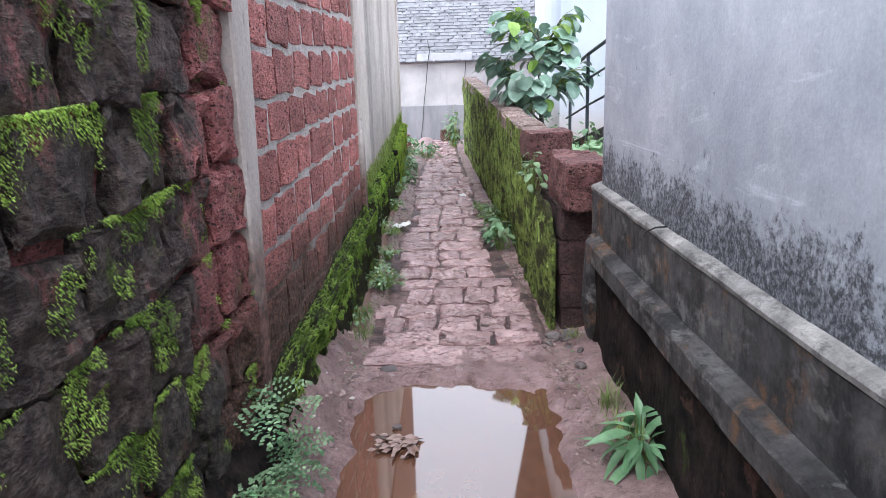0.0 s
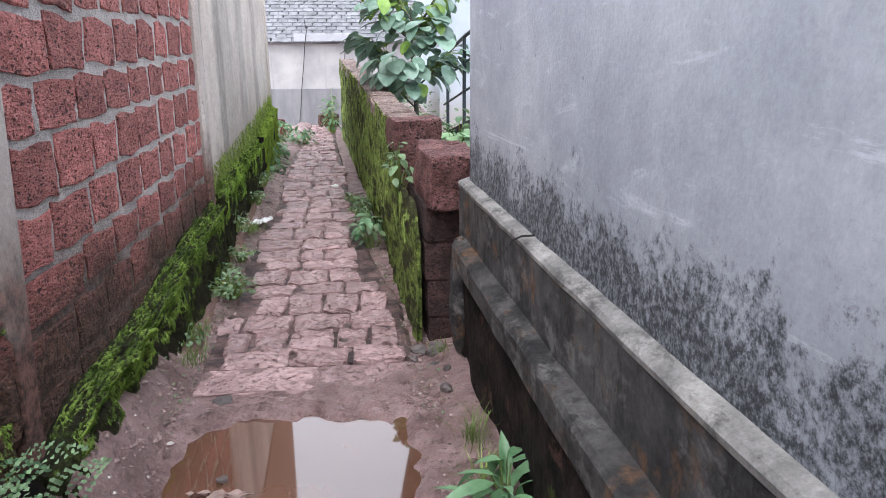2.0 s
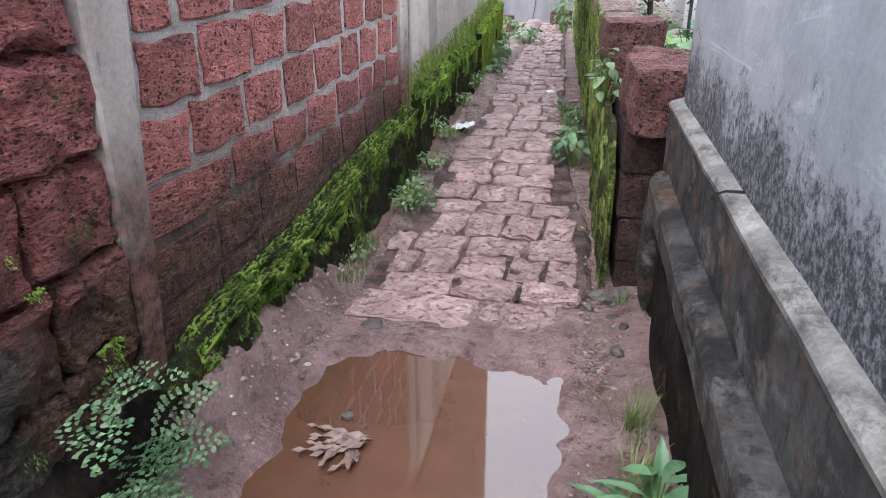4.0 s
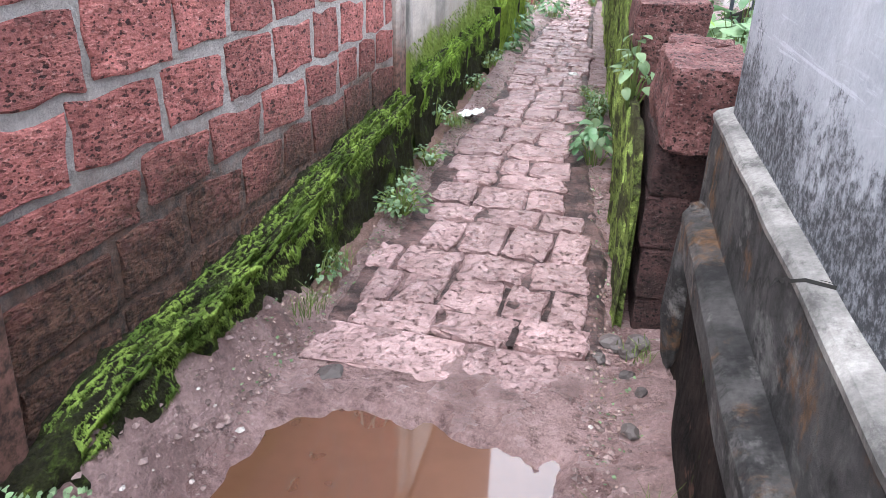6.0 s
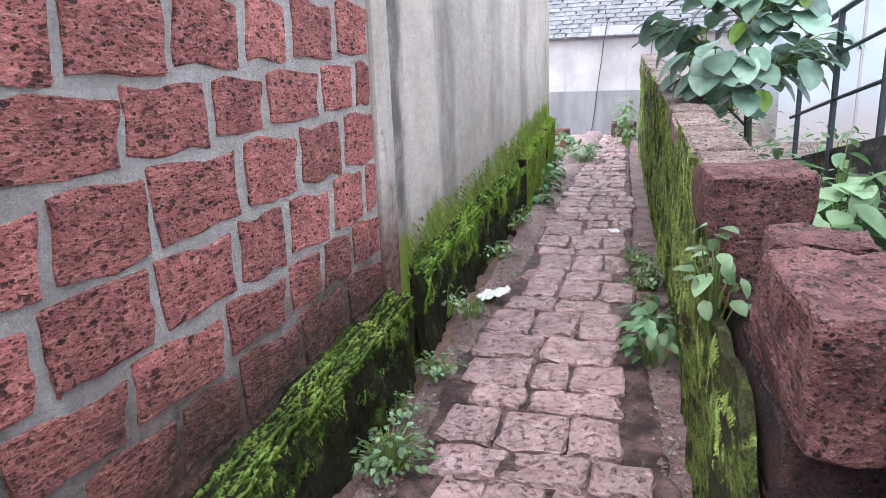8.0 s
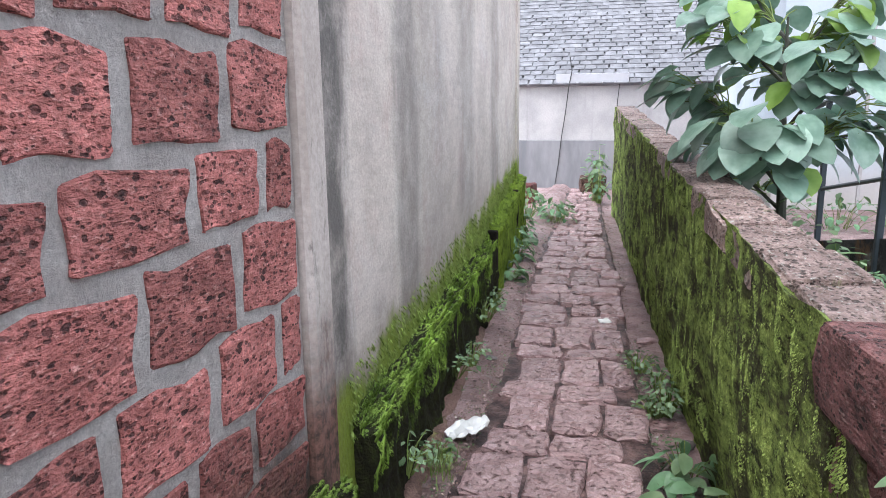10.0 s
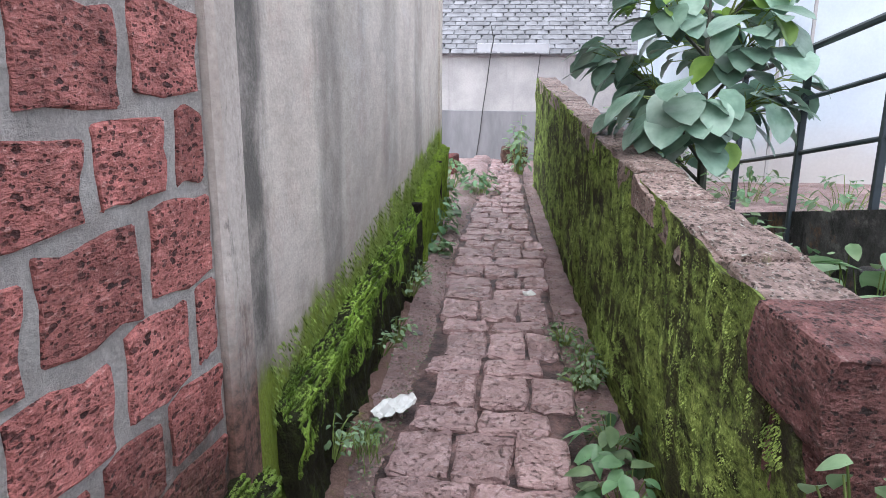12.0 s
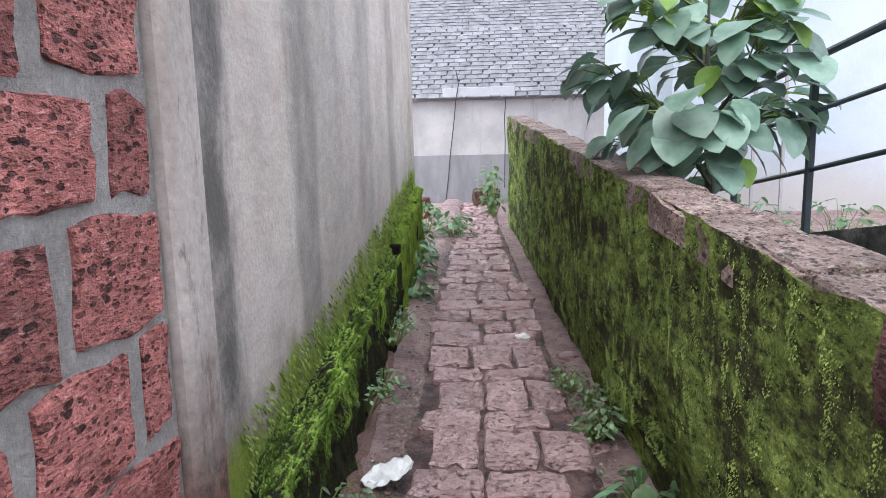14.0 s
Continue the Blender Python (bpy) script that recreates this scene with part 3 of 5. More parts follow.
# wall body with rounded corner at its far end
bm = bmesh.new()
outline = [(0.0, -6.0), (0.0, -0.05), (0.012, -0.018), (0.05, 0.0), (5.0, 0.0), (5.0, -6.0)]
lo = [bm.verts.new((x, y, 0.4)) for x, y in outline]
hi = [bm.verts.new((x, y, 3.5)) for x, y in outline]
for i in range(6):
    bm.faces.new((lo[i], lo[(i + 1) % 6], hi[(i + 1) % 6], hi[i]))
bm.faces.new(hi)
bm.faces.new(lo)
bmesh.ops.recalc_face_normals(bm, faces=bm.faces)
part("wall", bm, M["grey_render"], house, "blue-grey rendered wall with black mould stains")
swept("plinth", [(0.1, -0.1), (-0.042, -0.1), (-0.041, 0.752), (-0.01, 0.76), (0.1, 0.76)], -6.0, 0.0, 60, M["plinth"], house, 0.006, "stained cement plinth face")
swept("plinth_ledge", [(0.05, 0.757), (-0.044, 0.757), (-0.046, 0.772), (-0.036, 0.784), (0.05, 0.81)], -6.0, 0.012, 80, M["ledge_top"], house, 0.005, "weathered cement ledge")
swept("lower_ledge", [(-0.03, 0.42), (-0.105, 0.42), (-0.11, 0.51), (-0.098, 0.527), (-0.03, 0.54)], -6.0, -0.17, 80, M["plinth"], house, 0.006, "rust-stained cement lower ledge")
swept("foundation", [(-0.02, -0.4), (-0.055, -0.4), (-0.068, 0.05), (-0.07, 0.42), (-0.02, 0.43)], -6.0, -0.12, 120, M["black_matte"], house, 0.045, "black mossy foundation with reddish patches")
bm = bmesh.new()
bmesh.ops.create_uvsphere(bm, u_segments=14, v_segments=10, radius=1)
for v in bm.verts:
    v.co = Vector((-0.065 + v.co.x * 0.055, -0.16 + v.co.y * 0.08, 0.25 + v.co.z * 0.30)) + Vector((nz(v.co.x * 5, v.co.y * 5, v.co.z * 5), 0, nz(v.co.z * 6, v.co.x * 3))) * 0.012
part("ledge_end", bm, M["plinth"], house, "rounded ledge end under moss")
# crack through the plinth
bm = bmesh.new()
pts = [(0.0, -1.19, 0.797), (-0.034, -1.15, 0.786)] + [(-0.0485, -1.13 + 0.02 * k + 0.012 * (k % 2), 0.772 - 0.010 * k) for k in range(4)]
pts += [(-0.0425, -1.05 + 0.026 * k, 0.732 - 0.0135 * k + 0.012 * math.sin(k * 2.7)) for k in range(10)]
for a, b in zip(pts, pts[1:]):
    w = 0.0035
    bm.faces.new([bm.verts.new((q[0] + dx, q[1], q[2] + dz)) for q, dx, dz in ((a, -0.001, -w), (b, -0.001, -w), (b, -0.001, w), (a, -0.001, w))])
    bm.faces.new([bm.verts.new((q[0] + dx, q[1], q[2] + dz)) for q, dx, dz in ((a, 0.02, w), (b, 0.02, w), (b, 0.02, -w), (a, 0.02, -w))])
part("crack", bm, M["crack"], house, "dark jagged crack")

# ---- low mossy wall on the right ----
LOW = pose(1.015, 3.7, 0, 0, 0, math.degrees(math.atan(0.066)))
low_wall = tagged(new("low_wall"), "low laterite garden wall thick with hanging moss", "wall", "", "structure")
low_wall.matrix_world = LOW
bm = bmesh.new()
ny, nzz = 150, 26
rows = []
for j in range(ny + 1):
    y = -0.02 + 7.25 * j / ny
    top = 0.978 + 0.056 * y + 0.02 * nz(y * 5, 1.0)
    ring = [bm.verts.new((0.2, y, -0.3)), bm.verts.new((0.2, y, top - 0.10))]
    for i in range(nzz + 1):
        z = top - (top + 0.3) * i / nzz
        foot = 0.03 * ease(0.35, 0.0, z)
        ring.append(bm.verts.new((0.012 + 0.020 * nz(y * 5, z * 3) + 0.014 * nz(y * 16, z * 8, 4) + foot + 0.02 * nz(y * 1.2, z * 1.1, 9), y, z)))
    rows.append(ring)
for a, b in zip(rows, rows[1:]):
    for i in range(len(a) - 1):
        bm.faces.new((a[i], b[i], b[i + 1], a[i + 1]))
bm.faces.new(rows[0][::-1])
bm.faces.new(rows[-1])
bmesh.ops.recalc_face_normals(bm, faces=bm.faces)
body = part("wall_face", bm, M["moss_wall"], low_wall, "wall side under dark and bright green moss")
caps = [rough_block("cap_block", 0.215, 0.36, 0.13, M["laterite_cap"], 0.012, 0.006, 0.014) for _ in range(7)]
y = 0.02
while y < 7.1:
    w = random.uniform(0.27, 0.40)
    m = pose(0.122 + random.uniform(-0.008, 0.008), y + w / 2, 0.925 + 0.056 * y + random.uniform(-0.008, 0.008), 3.2 + random.uniform(-1, 1), random.uniform(-1.5, 1.5), random.uniform(-2, 2))
    child("cap_block", random.choice(caps), low_wall, m @ Matrix.Diagonal((1, w * 0.995 / 0.36, 1, 1)))
    y += w
# ragged stub of the wall: lower courses, stepped blocks
bm = bmesh.new()
nst = 30
rows = []
for j in range(nst + 1):
    y = -1.10 + 1.10 * j / nst
    top = 0.62 + 0.30 * ease(-0.35, -0.02, y) + 0.05 * nz(y * 8, 2) + 0.03 * nz(y * 23, 6) - 0.16 * ease(-0.90, -1.1, y)
    ring = [bm.verts.new((0.04, y, top))]
    for i in range(17):
        z = top - (top + 0.25) * i / 16
        ring.append(bm.verts.new((0.012 + 0.02 * nz(y * 6, z * 2) + 0.012 * nz(y * 18, z * 4, 4), y + (0.10 * nz(z * 5, 5) + 0.05 * nz(z * 19, 9)) * max(0.0, 1 - j / 4), z)))
    ring.append(bm.verts.new((0.04, y, -0.25)))
    rows.append(ring)
for a, b in zip(rows, rows[1:]):
    for i in range(len(a) - 1):
        bm.faces.new((a[i], b[i], b[i + 1], a[i + 1]))
    bm.faces.new((a[-1], b[-1], b[0], a[0]))
bm.faces.new(rows[0][::-1])
bmesh.ops.recalc_face_normals(bm, faces=bm.faces)
part("stub_face", bm, M["moss_wall"], low_wall, "crumbling mossy render at the wall's end")
stub = rough_block("stub_block", 0.30, 0.40, 0.2, M["laterite_blackish"], 0.012, 0.006, 0.014)
red = rough_block("end_block", 0.30, 0.36, 0.2, M["laterite_end"], 0.012, 0.006, 0.016)
for k in range(4):
    for yy, w in ((-0.90, 0.40), (-0.52, 0.36), (-0.17, 0.34)):
        child("stub_block", stub, low_wall, pose(0.205 + random.uniform(-0.01, 0.01), yy, -0.08 + 0.207 * k * 0.99, 0, 0, random.uniform(-2, 2)) @ Matrix.Diagonal((0.86, w * 0.98 / 0.40, 1, 1)))
child("end_block", red, low_wall, pose(0.150, -0.10, 0.905, 1, -1, 2) @ Matrix.Diagonal((1, 0.9, 0.95, 1)))
child("end_block", red, low_wall, pose(0.160, -0.11, 0.70, 0, 0, -2) @ Matrix.Diagonal((0.92, 0.85, 1.1, 1)))
loose = rough_block("loose_block", 0.285, 0.48, 0.27, M["laterite_end"], 0.012, 0.006, 0.015, 8)
lb = tagged(new("loose_block", loose), "loose pitted laterite block set on the broken wall end", "stone block")
lb.matrix_world = pose(1.292, 2.735, 0.765, 1, -1, 4)
loose = rough_block("loose_block", 0.24, 0.27, 0.27, M["laterite_end"], 0.012, 0.006, 0.016, 7)
lb = tagged(new("loose_block", loose), "smaller crumbling laterite block behind the loose block", "stone block")
lb.matrix_world = pose(1.285, 3.14, 0.765, -2, 1, -9)

# ---- far end ----
far_house = thing("tiled_house", "low grey house across the end with mossy tile roof", "house")
bm = bmesh.new()
box(bm, -6.0, 2.9, 15.0, 15.4, 0.78, 1.75)
part("wall", bm, M["far_wall"], far_house, "streaked pale cement wall")
bm = bmesh.new()
box(bm, -6.0, 2.9, 14.97, 15.4, -1.0, 0.78, 0.008)
part("wall_base", bm, M["far_band"], far_house, "darker damp lower wall band")
bm = bmesh.new()
box(bm, -6.0, 2.9, 14.93, 15.4, 1.71, 1.75, 0.005)
part("wall_coping", bm, M["far_band"], far_house, "thin cement ledge")
bm = bmesh.new()
rv = [bm.verts.new(p) for p in ((-6.0, 14.95, 1.75), (2.9, 14.95, 1.75), (2.9, 20.125, 4.75), (-6.0, 20.125, 4.75), (-6.0, 20.125, 1.0), (2.9, 20.125, 1.0), (2.9, 14.95, 1.0), (-6, 14.95, 1.0))]
for f in ((0, 1, 2, 3), (3, 2, 5, 4), (1, 6, 5, 2), (0, 3, 4, 7)):
    bm.faces.new([rv[i] for i in f])
roof = part("roof", bm, M["far_band"], far_house, "sloping roof of weathered grey tiles")
bm = bmesh.new()
box(bm, -0.48, 0.75, 14.88, 14.92, 1.76, 1.92, 0.006)
part("fascia_panel", bm, M["white_panel"], far_house, "pale painted fascia board")
slope = math.atan2(2.0, 3.45)
tile = rough_block("roof_tile", 0.205, 0.27, 0.022, M["roof_tile"], 0.004, 0.002, 0.006)
tiles, rest_v, rest_f = 0, [], []
for r in range(32):
    for c in range(40):
        x = -3.2 + c * 0.213 + (r % 2) * 0.1 + random.uniform(-0.012, 0.012)
        d = 0.06 + r * 0.17
        y, z = 14.92 + d * math.cos(slope), 1.765 + d * math.sin(slope) + 0.012
        m = Matrix.Translation((x, y, z)) @ pose(0, 0, 0, math.degrees(slope) - 5 + random.uniform(-2, 2), random.uniform(-2, 2), random.uniform(-3, 3))
        if -1.3 < x < 2.3 and r < 17:
            child("roof_tile", tile, roof, m @ Matrix.Diagonal((random.uniform(0.9, 1.02), 1, 1, 1)))
            tiles += 1
        elif x < 2.85:
            b = len(rest_v)
            rest_v += [tuple(m @ Vector(p)) for p in ((-0.1, -0.13, 0), (0.1, -0.13, 0), (0.1, 0.13, 0), (-0.1, 0.13, 0), (-0.1, -0.13, -0.02), (0.1, -0.13, -0.02))]
            rest_f += [(b, b + 1, b + 2, b + 3), (b + 4, b + 5, b + 1, b)]
tagged(child("roof_tiles_far", pydata("roof_tiles_far", rest_v, rest_f, M["roof_tile"]), roof), kind="stuff")
bm = bmesh.new()
pts = [(-0.24, 14.84, 2.2), (-0.20, 14.84, 1.98), (-0.25, 14.86, 1.72), (-0.30, 14.92, 1.3), (-0.37, 14.94, 0.8), (-0.41, 14.94, 0.4), (-0.48, 14.94, -0.1), (-0.52, 14.92, -0.3)]
tagged(new("cable", mesh_of("cable", tube(bm, pts, [0.009] * len(pts), 6), M["cable"])), "thin black cable hanging down the far wall", "cable")
bm = bmesh.new()
pts = [(0.60, 14.92, 1.74), (0.57, 14.94, 1.4), (0.58, 14.94, 1.0), (0.56, 14.94, 0.2)]
tagged(new("cable", mesh_of("cable", tube(bm, pts, [0.008] * len(pts), 6), M["cable"])), "thin dark cable on the far wall", "cable")

# ---- pale house and railing behind the garden ----
pale = thing("pale_house", "pale blue-white plastered house behind the garden", "house")
bm = bmesh.new()
box(bm, 1.96, 7.5, 9.1, 13.0, -0.3, 5.65)
part("wall", bm, M["pale_wall"], pale)
# Slab out of view, shaped and raised to suit its reflection in the puddle.
bm = bmesh.new()
out = [(1.2, 9.1), (1.85, 5.8), (2.7, 5.8), (2.5, 9.1), (1.9, 13.2)]
lo = [bm.verts.new((x, y, 5.65)) for x, y in out]
hi = [bm.verts.new((x, y, 5.8)) for x, y in out]
for i in range(5):
    bm.faces.new((lo[i], lo[(i + 1) % 5], hi[(i + 1) % 5], hi[i]))
bm.faces.new(hi)
bm.faces.new(lo[::-1])
part("eave_slab", bm, M["plinth"], pale, "unseen cement eave slab, placed for its reflection in the puddle")
RAIL = [(1.80, 6.88, 0.57, 0.909, 1.194, 1.43), (1.856, 6.03, 0.735, 1.06, 1.325, 1.567), (1.96, 5.4, 0.88, 1.193, 1.452, 1.695), (2.06, 4.75, 1.02, 1.33, 1.585, 1.83)]
rail = thing("railing", "dark painted iron stair railing with three bars", "railing")
for x, y, z0, z1, z2, z3 in RAIL:
    bm = bmesh.new()
    box(bm, x - 0.016, x + 0.016, y - 0.016, y + 0.016, z0 - 0.15, z3, 0.003)
    part("post", bm, M["iron"], rail)
for k, w in ((3, 0.012), (4, 0.012), (5, 0.018)):
    bm = bmesh.new()
    a, b = RAIL[0], RAIL[-1]
    pts = [(p[0], p[1], p[k]) for p in RAIL]
    pts = [tuple(Vector(pts[0]) + (Vector(pts[0]) - Vector(pts[1])) * 0.25)] + pts
    part("handrail" if k == 5 else "bar", tube(bm, pts, [w] * len(pts), 8), M["iron"], rail)
bm = bmesh.new()
sv = [bm.verts.new(q) for q in ((1.74, 7.1, -0.1), (2.9, 7.1, -0.1), (2.9, 7.1, 0.54), (1.74, 7.1, 0.54), (2.01, 4.6, -0.1), (2.9, 4.6, -0.1), (2.9, 4.6, 1.06), (2.01, 4.6, 1.06))]
for q in ((0, 1, 2, 3), (4, 7, 6, 5), (3, 2, 6, 7), (0, 3, 7, 4), (1, 5, 6, 2)):
    bm.faces.new([sv[i] for i in q])
bmesh.ops.recalc_face_normals(bm, faces=bm.faces)
tagged(new("stair_base", mesh_of("stair_base", bm, M["plinth"])), "dark damp cement stair base under the railing", "stairs", "", "structure")
bm = bmesh.new()
for x in (2.63, 2.88):
    box(bm, x - 0.012, x + 0.012, 8.95, 8.975, 0.3, 4.5)
part("down_pipe", bm, M["far_wall"], pale, "thin pale pipes")
bm = bmesh.new()
bmesh.ops.create_cone(bm, cap_ends=True, segments=20, radius1=0.07, radius2=0.07, depth=0.5, matrix=Matrix.Translation((1.72, 4.75, 0.55)))
tagged(new("cement_pipe", mesh_of("cement_pipe", bm, M["plinth"])), "short grey cement pipe standing in the weeds", "pipe")


# ---- mossy kerbs along the left wall ----
def kerb_at(y, t, w, u):
    """A point of the lumpy kerb's skin: u from the wall (0) over the rounded top and down the face (1)."""
    x0 = kerb_x(y) - 0.03
    if u < 0.4:
        f = u / 0.4
        x, z, o = x0 + (0.03 + w) * f * 0.92, t + 0.035 * (1 - f) - 0.012 * f * f, (0.3 + f * 0.5, 0, 0.9)
    elif u < 0.6:
        f = (u - 0.4) / 0.2
        x, z, o = x0 + (0.03 + w) * (0.92 + 0.1 * math.sin(f * 1.57)), t - 0.012 - 0.06 * f * f, (1, 0, 0.5)
    else:
        f = (u - 0.6) / 0.4
        x, z, o = x0 + (0.03 + w) * (1.02 + 0.03 * f), t - 0.072 - (t + 0.08) * f, (1, 0, 0.1)
    lump = 0.03 * nz(y * 6, u * 5, 1) + 0.024 * nz(y * 15, u * 11, 4) + 0.016 * nz(y * 37, u * 25, 7)
    return x + lump * (0.4 + 0.6 * min(1, u * 2)), z + lump * (0.9 if u < 0.6 else 0.2), o


def kerb(name, y0, y1, top, out, material, label, steps):
    bm = bmesh.new()
    rows = []
    for j in range(steps * 2 + 1):
        y = y0 + (y1 - y0) * j / steps / 2
        rows.append([bm.verts.new((q[0], y, q[1])) for q in (kerb_at(y, top(y), out(y), i / 26) for i in range(27))])
    for a, b in zip(rows, rows[1:]):
        for i in range(len(a) - 1):
            bm.faces.new((a[i], b[i], b[i + 1], a[i + 1]))
    bm.faces.new(rows[0])
    bm.faces.new(rows[-1][::-1])
    bmesh.ops.recalc_face_normals(bm, faces=bm.faces)
    ob = new(name, mesh_of(name, bm, material, True))
    return tagged(ob, label, "kerb", "", "structure")


def top1(y):
    return lerp(y, [(0.9, 0.12), (1.3, 0.225), (1.6, 0.265), (2.1, 0.27), (2.86, 0.36), (3.9, 0.425)])


def out1(y):
    return lerp(y, [(0.6, 0.10), (1.4, 0.085), (3.9, 0.08)])


def top2(y):
    return lerp(y, [(4.14, 0.43), (4.3, 0.46), (5, 0.485), (7.15, 0.50)])


def out2(y):
    return 0.068


kerb("kerb_near", 1.05, 3.88, top1, out1, M["moss_kerb"], "low kerb at the wall foot under bright moss", 110)
kerb("kerb_middle", 4.14, 7.12, top2, out2, M["moss_kerb"], "low kerb under a thick green moss coat", 110)
kerb("kerb_far", 7.2, 9.2, lambda y: lerp(y, [(7.2, 0.55), (9.2, 0.74)]), lambda y: 0.08, M["moss_bright"], "tall stepped footing under bright yellow-green moss", 60)
bm = bmesh.new()
box(bm, -0.38, -0.225, 7.10, 7.18, -0.1, 0.545, 0.008, 0.004)
tagged(new("drain_block", mesh_of("drain_block", bm, M["black_matte"])), "dark wet stone slab on edge between the kerbs", "stone slab")
bm = bmesh.new()
box(bm, -0.43, -0.262, 8.45, 8.52, -0.1, 0.68, 0.008, 0.004)
tagged(new("drain_block", mesh_of("drain_block", bm, M["black_matte"])), "dark wet stone slab on edge between the kerbs", "stone slab")
for y0, y1 in ((2.32, 3.98), (4.1, 7.05)):
    bm = bmesh.new()
    rows = []
    for j in range(121):
        y = y0 + (y1 - y0) * j / 120
        xx, zz = edging_x(y) + 0.018 * nz(y * 4, 7) + 0.008 * nz(y * 15, 2), grade(y) + 0.062 + 0.03 * nz(y * 5, 3) + 0.014 * nz(y * 17, 8)
        zz -= 0.03 * ease(0.12, 0.0, y - y0)
        prof = ((-0.115, -0.12), (-0.095, -0.02), (-0.07, -0.004), (-0.045, 0.004), (-0.02, -0.004), (-0.004, -0.02), (0.004, -0.05), (0.02, -0.13))
        rows.append([bm.verts.new((xx + dx + 0.012 * nz(y * 12, dx * 40), y, zz + dz + 0.010 * nz(y * 21, dx * 30, 4))) for dx, dz in prof])
    for a, b in zip(rows, rows[1:]):
        for i in range(len(a) - 1):
            bm.faces.new((a[i], b[i], b[i + 1], a[i + 1]))
    bm.faces.new(rows[0])
    bm.faces.new(rows[-1][::-1])
    bmesh.ops.recalc_face_normals(bm, faces=bm.faces)
    tagged(new("gutter_edge", mesh_of("gutter_edge", bm, M["gutter"], True)), "worn earth-covered gutter edging along the path", "kerb", "", "structure")


# ---- moss tufts ----
def tufts(name, place, count, size, material, label, seed, hang=1.0):
    """Small hanging blades; place(rng) gives a point and an outward direction."""
    rng = random.Random(seed)
    v, f = [], []
    for _ in range(count):
        p, o = place(rng)
        if p is None:
            continue
        p, o = Vector(p), Vector(o)
        s = size * rng.uniform(0.5, 1.5)
        side = o.cross(Vector((0, 0, 1)))
        side = (side.normalized() if side.length > 0.1 else Vector((1, 0, 0))) * s * 0.24
        side.rotate(Euler((0, 0, rng.uniform(-0.7, 0.7))))
        tip = o * s * 0.55 + Vector((rng.uniform(-0.3, 0.3), rng.uniform(-0.3, 0.3), -hang)) * s
        b = len(v)
        v += [tuple(p - side), tuple(p + side), tuple(p + tip * 0.6 + o * s * 0.3 + side * 0.7), tuple(p + tip)]
        f += [(b, b + 1, b + 2), (b, b + 2, b + 3)]
    return tagged(new(name, pydata(name, v, f, material)), label, "moss", "", "stuff")


def on_low(rng):
    y = rng.uniform(-1.05, 7.2)
    top = 0.965 + 0.056 * y if y > 0 else 0.62 + 0.3 * ease(-0.35, -0.02, y)
    z = top - (top - 0.12) * rng.random() ** 1.1
    if 0.7 * nz(y * 1.5, z * 3, 6) + 0.7 * nz(y * 5, z * 9, 2) + 0.6 * nz(y * 15, z * 24, 8) + rng.uniform(-0.12, 0.12) - 0.4 * ease(0.45, 0.15, z) - 0.1 * (y < -0.02) < -0.08:
        return None, None
    x = 0.012 + 0.020 * nz(y * 5, z * 3) + 0.014 * nz(y * 16, z * 8, 4) + 0.02 * nz(y * 1.2, z * 1.1, 9)
    return LOW @ Vector((x + 0.004, y, z)), (-1, 0, 0.15)


def on_kerb(y0, y1, top, out):
    def put(rng):
        y = rng.uniform(y0, y1)
        t, w = top(y), out(y)
        q = rng.random()
        if 0.8 * nz(y * 3, q * 4, 2) + 0.6 * nz(y * 11, q * 9, 5) + rng.uniform(-0.25, 0.25) - 0.6 * ease(0.6, 1.0, q) - 0.25 * ease(1.8, 1.3, y) < -0.34:
            return None, None
        x, z, o = kerb_at(y, t, w, 0.10 + 0.60 * q)
        return (x, y, z), o
    return put


tufts("moss_on_low_wall", on_low, 240000, 0.0056, M["moss_tuft_dull"], "hanging green moss on the low wall", 1, 1.1)
tufts("moss_on_near_kerb", on_kerb(1.2, 3.9, top1, out1), 170000, 0.0068, M["moss_tuft"], "bright green moss on the kerb", 2, 1.4)
tufts("moss_on_middle_kerb", on_kerb(4.14, 7.1, top2, out2), 170000, 0.0068, M["moss_tuft"], "bright green moss on the kerb", 3, 1.4)


def on_plaster(rng):
    y = rng.uniform(4.1, 9.0)
    z = 0.42 + rng.random() ** 1.6 * (0.22 + 0.05 * (y - 4))
    return (-0.19 - 0.0335 * (y - 3.985) + 0.002, y, z), (1, 0, 0.1)


tufts("moss_on_plaster", on_plaster, 5000, 0.014, M["moss_tuft_dull"], "green moss creeping up the plaster", 4, 1.2)


# ---- plants ----
def leaf_mesh(name, length, width, material, droop=0.3, fold=0.25, heart=0.0, n=7, wave=0.0):
    """A leaf along +y from its stalk, folded on the midrib."""
    v, f = [], []
    for i in range(n + 1):
        t = i / n
        w = width / 2 * max(0.0, math.sin(math.pi * min(1, t ** (0.68 if heart else 0.8)))) ** (0.62 if heart else 1.0)
        y = length * t
        z = -droop * length * t * t
        back = -heart * length * 0.22 * max(0, 1 - t * 4)
        up = fold * w
        s = wave * length * math.sin(i * 2.1)
        v += [(-w, y + back, z + up + s), (-w * 0.5, y + back * 0.4, z + up * 0.62), (0, y, z), (w * 0.5, y + back * 0.4, z + up * 0.62), (w, y + back, z + up - s)]
    for i in range(n):
        for k in range(4):
            f.append((i * 5 + k, i * 5 + k + 1, i * 5 + k + 6, i * 5 + k + 5))
    return pydata(name, v, f, material, True)


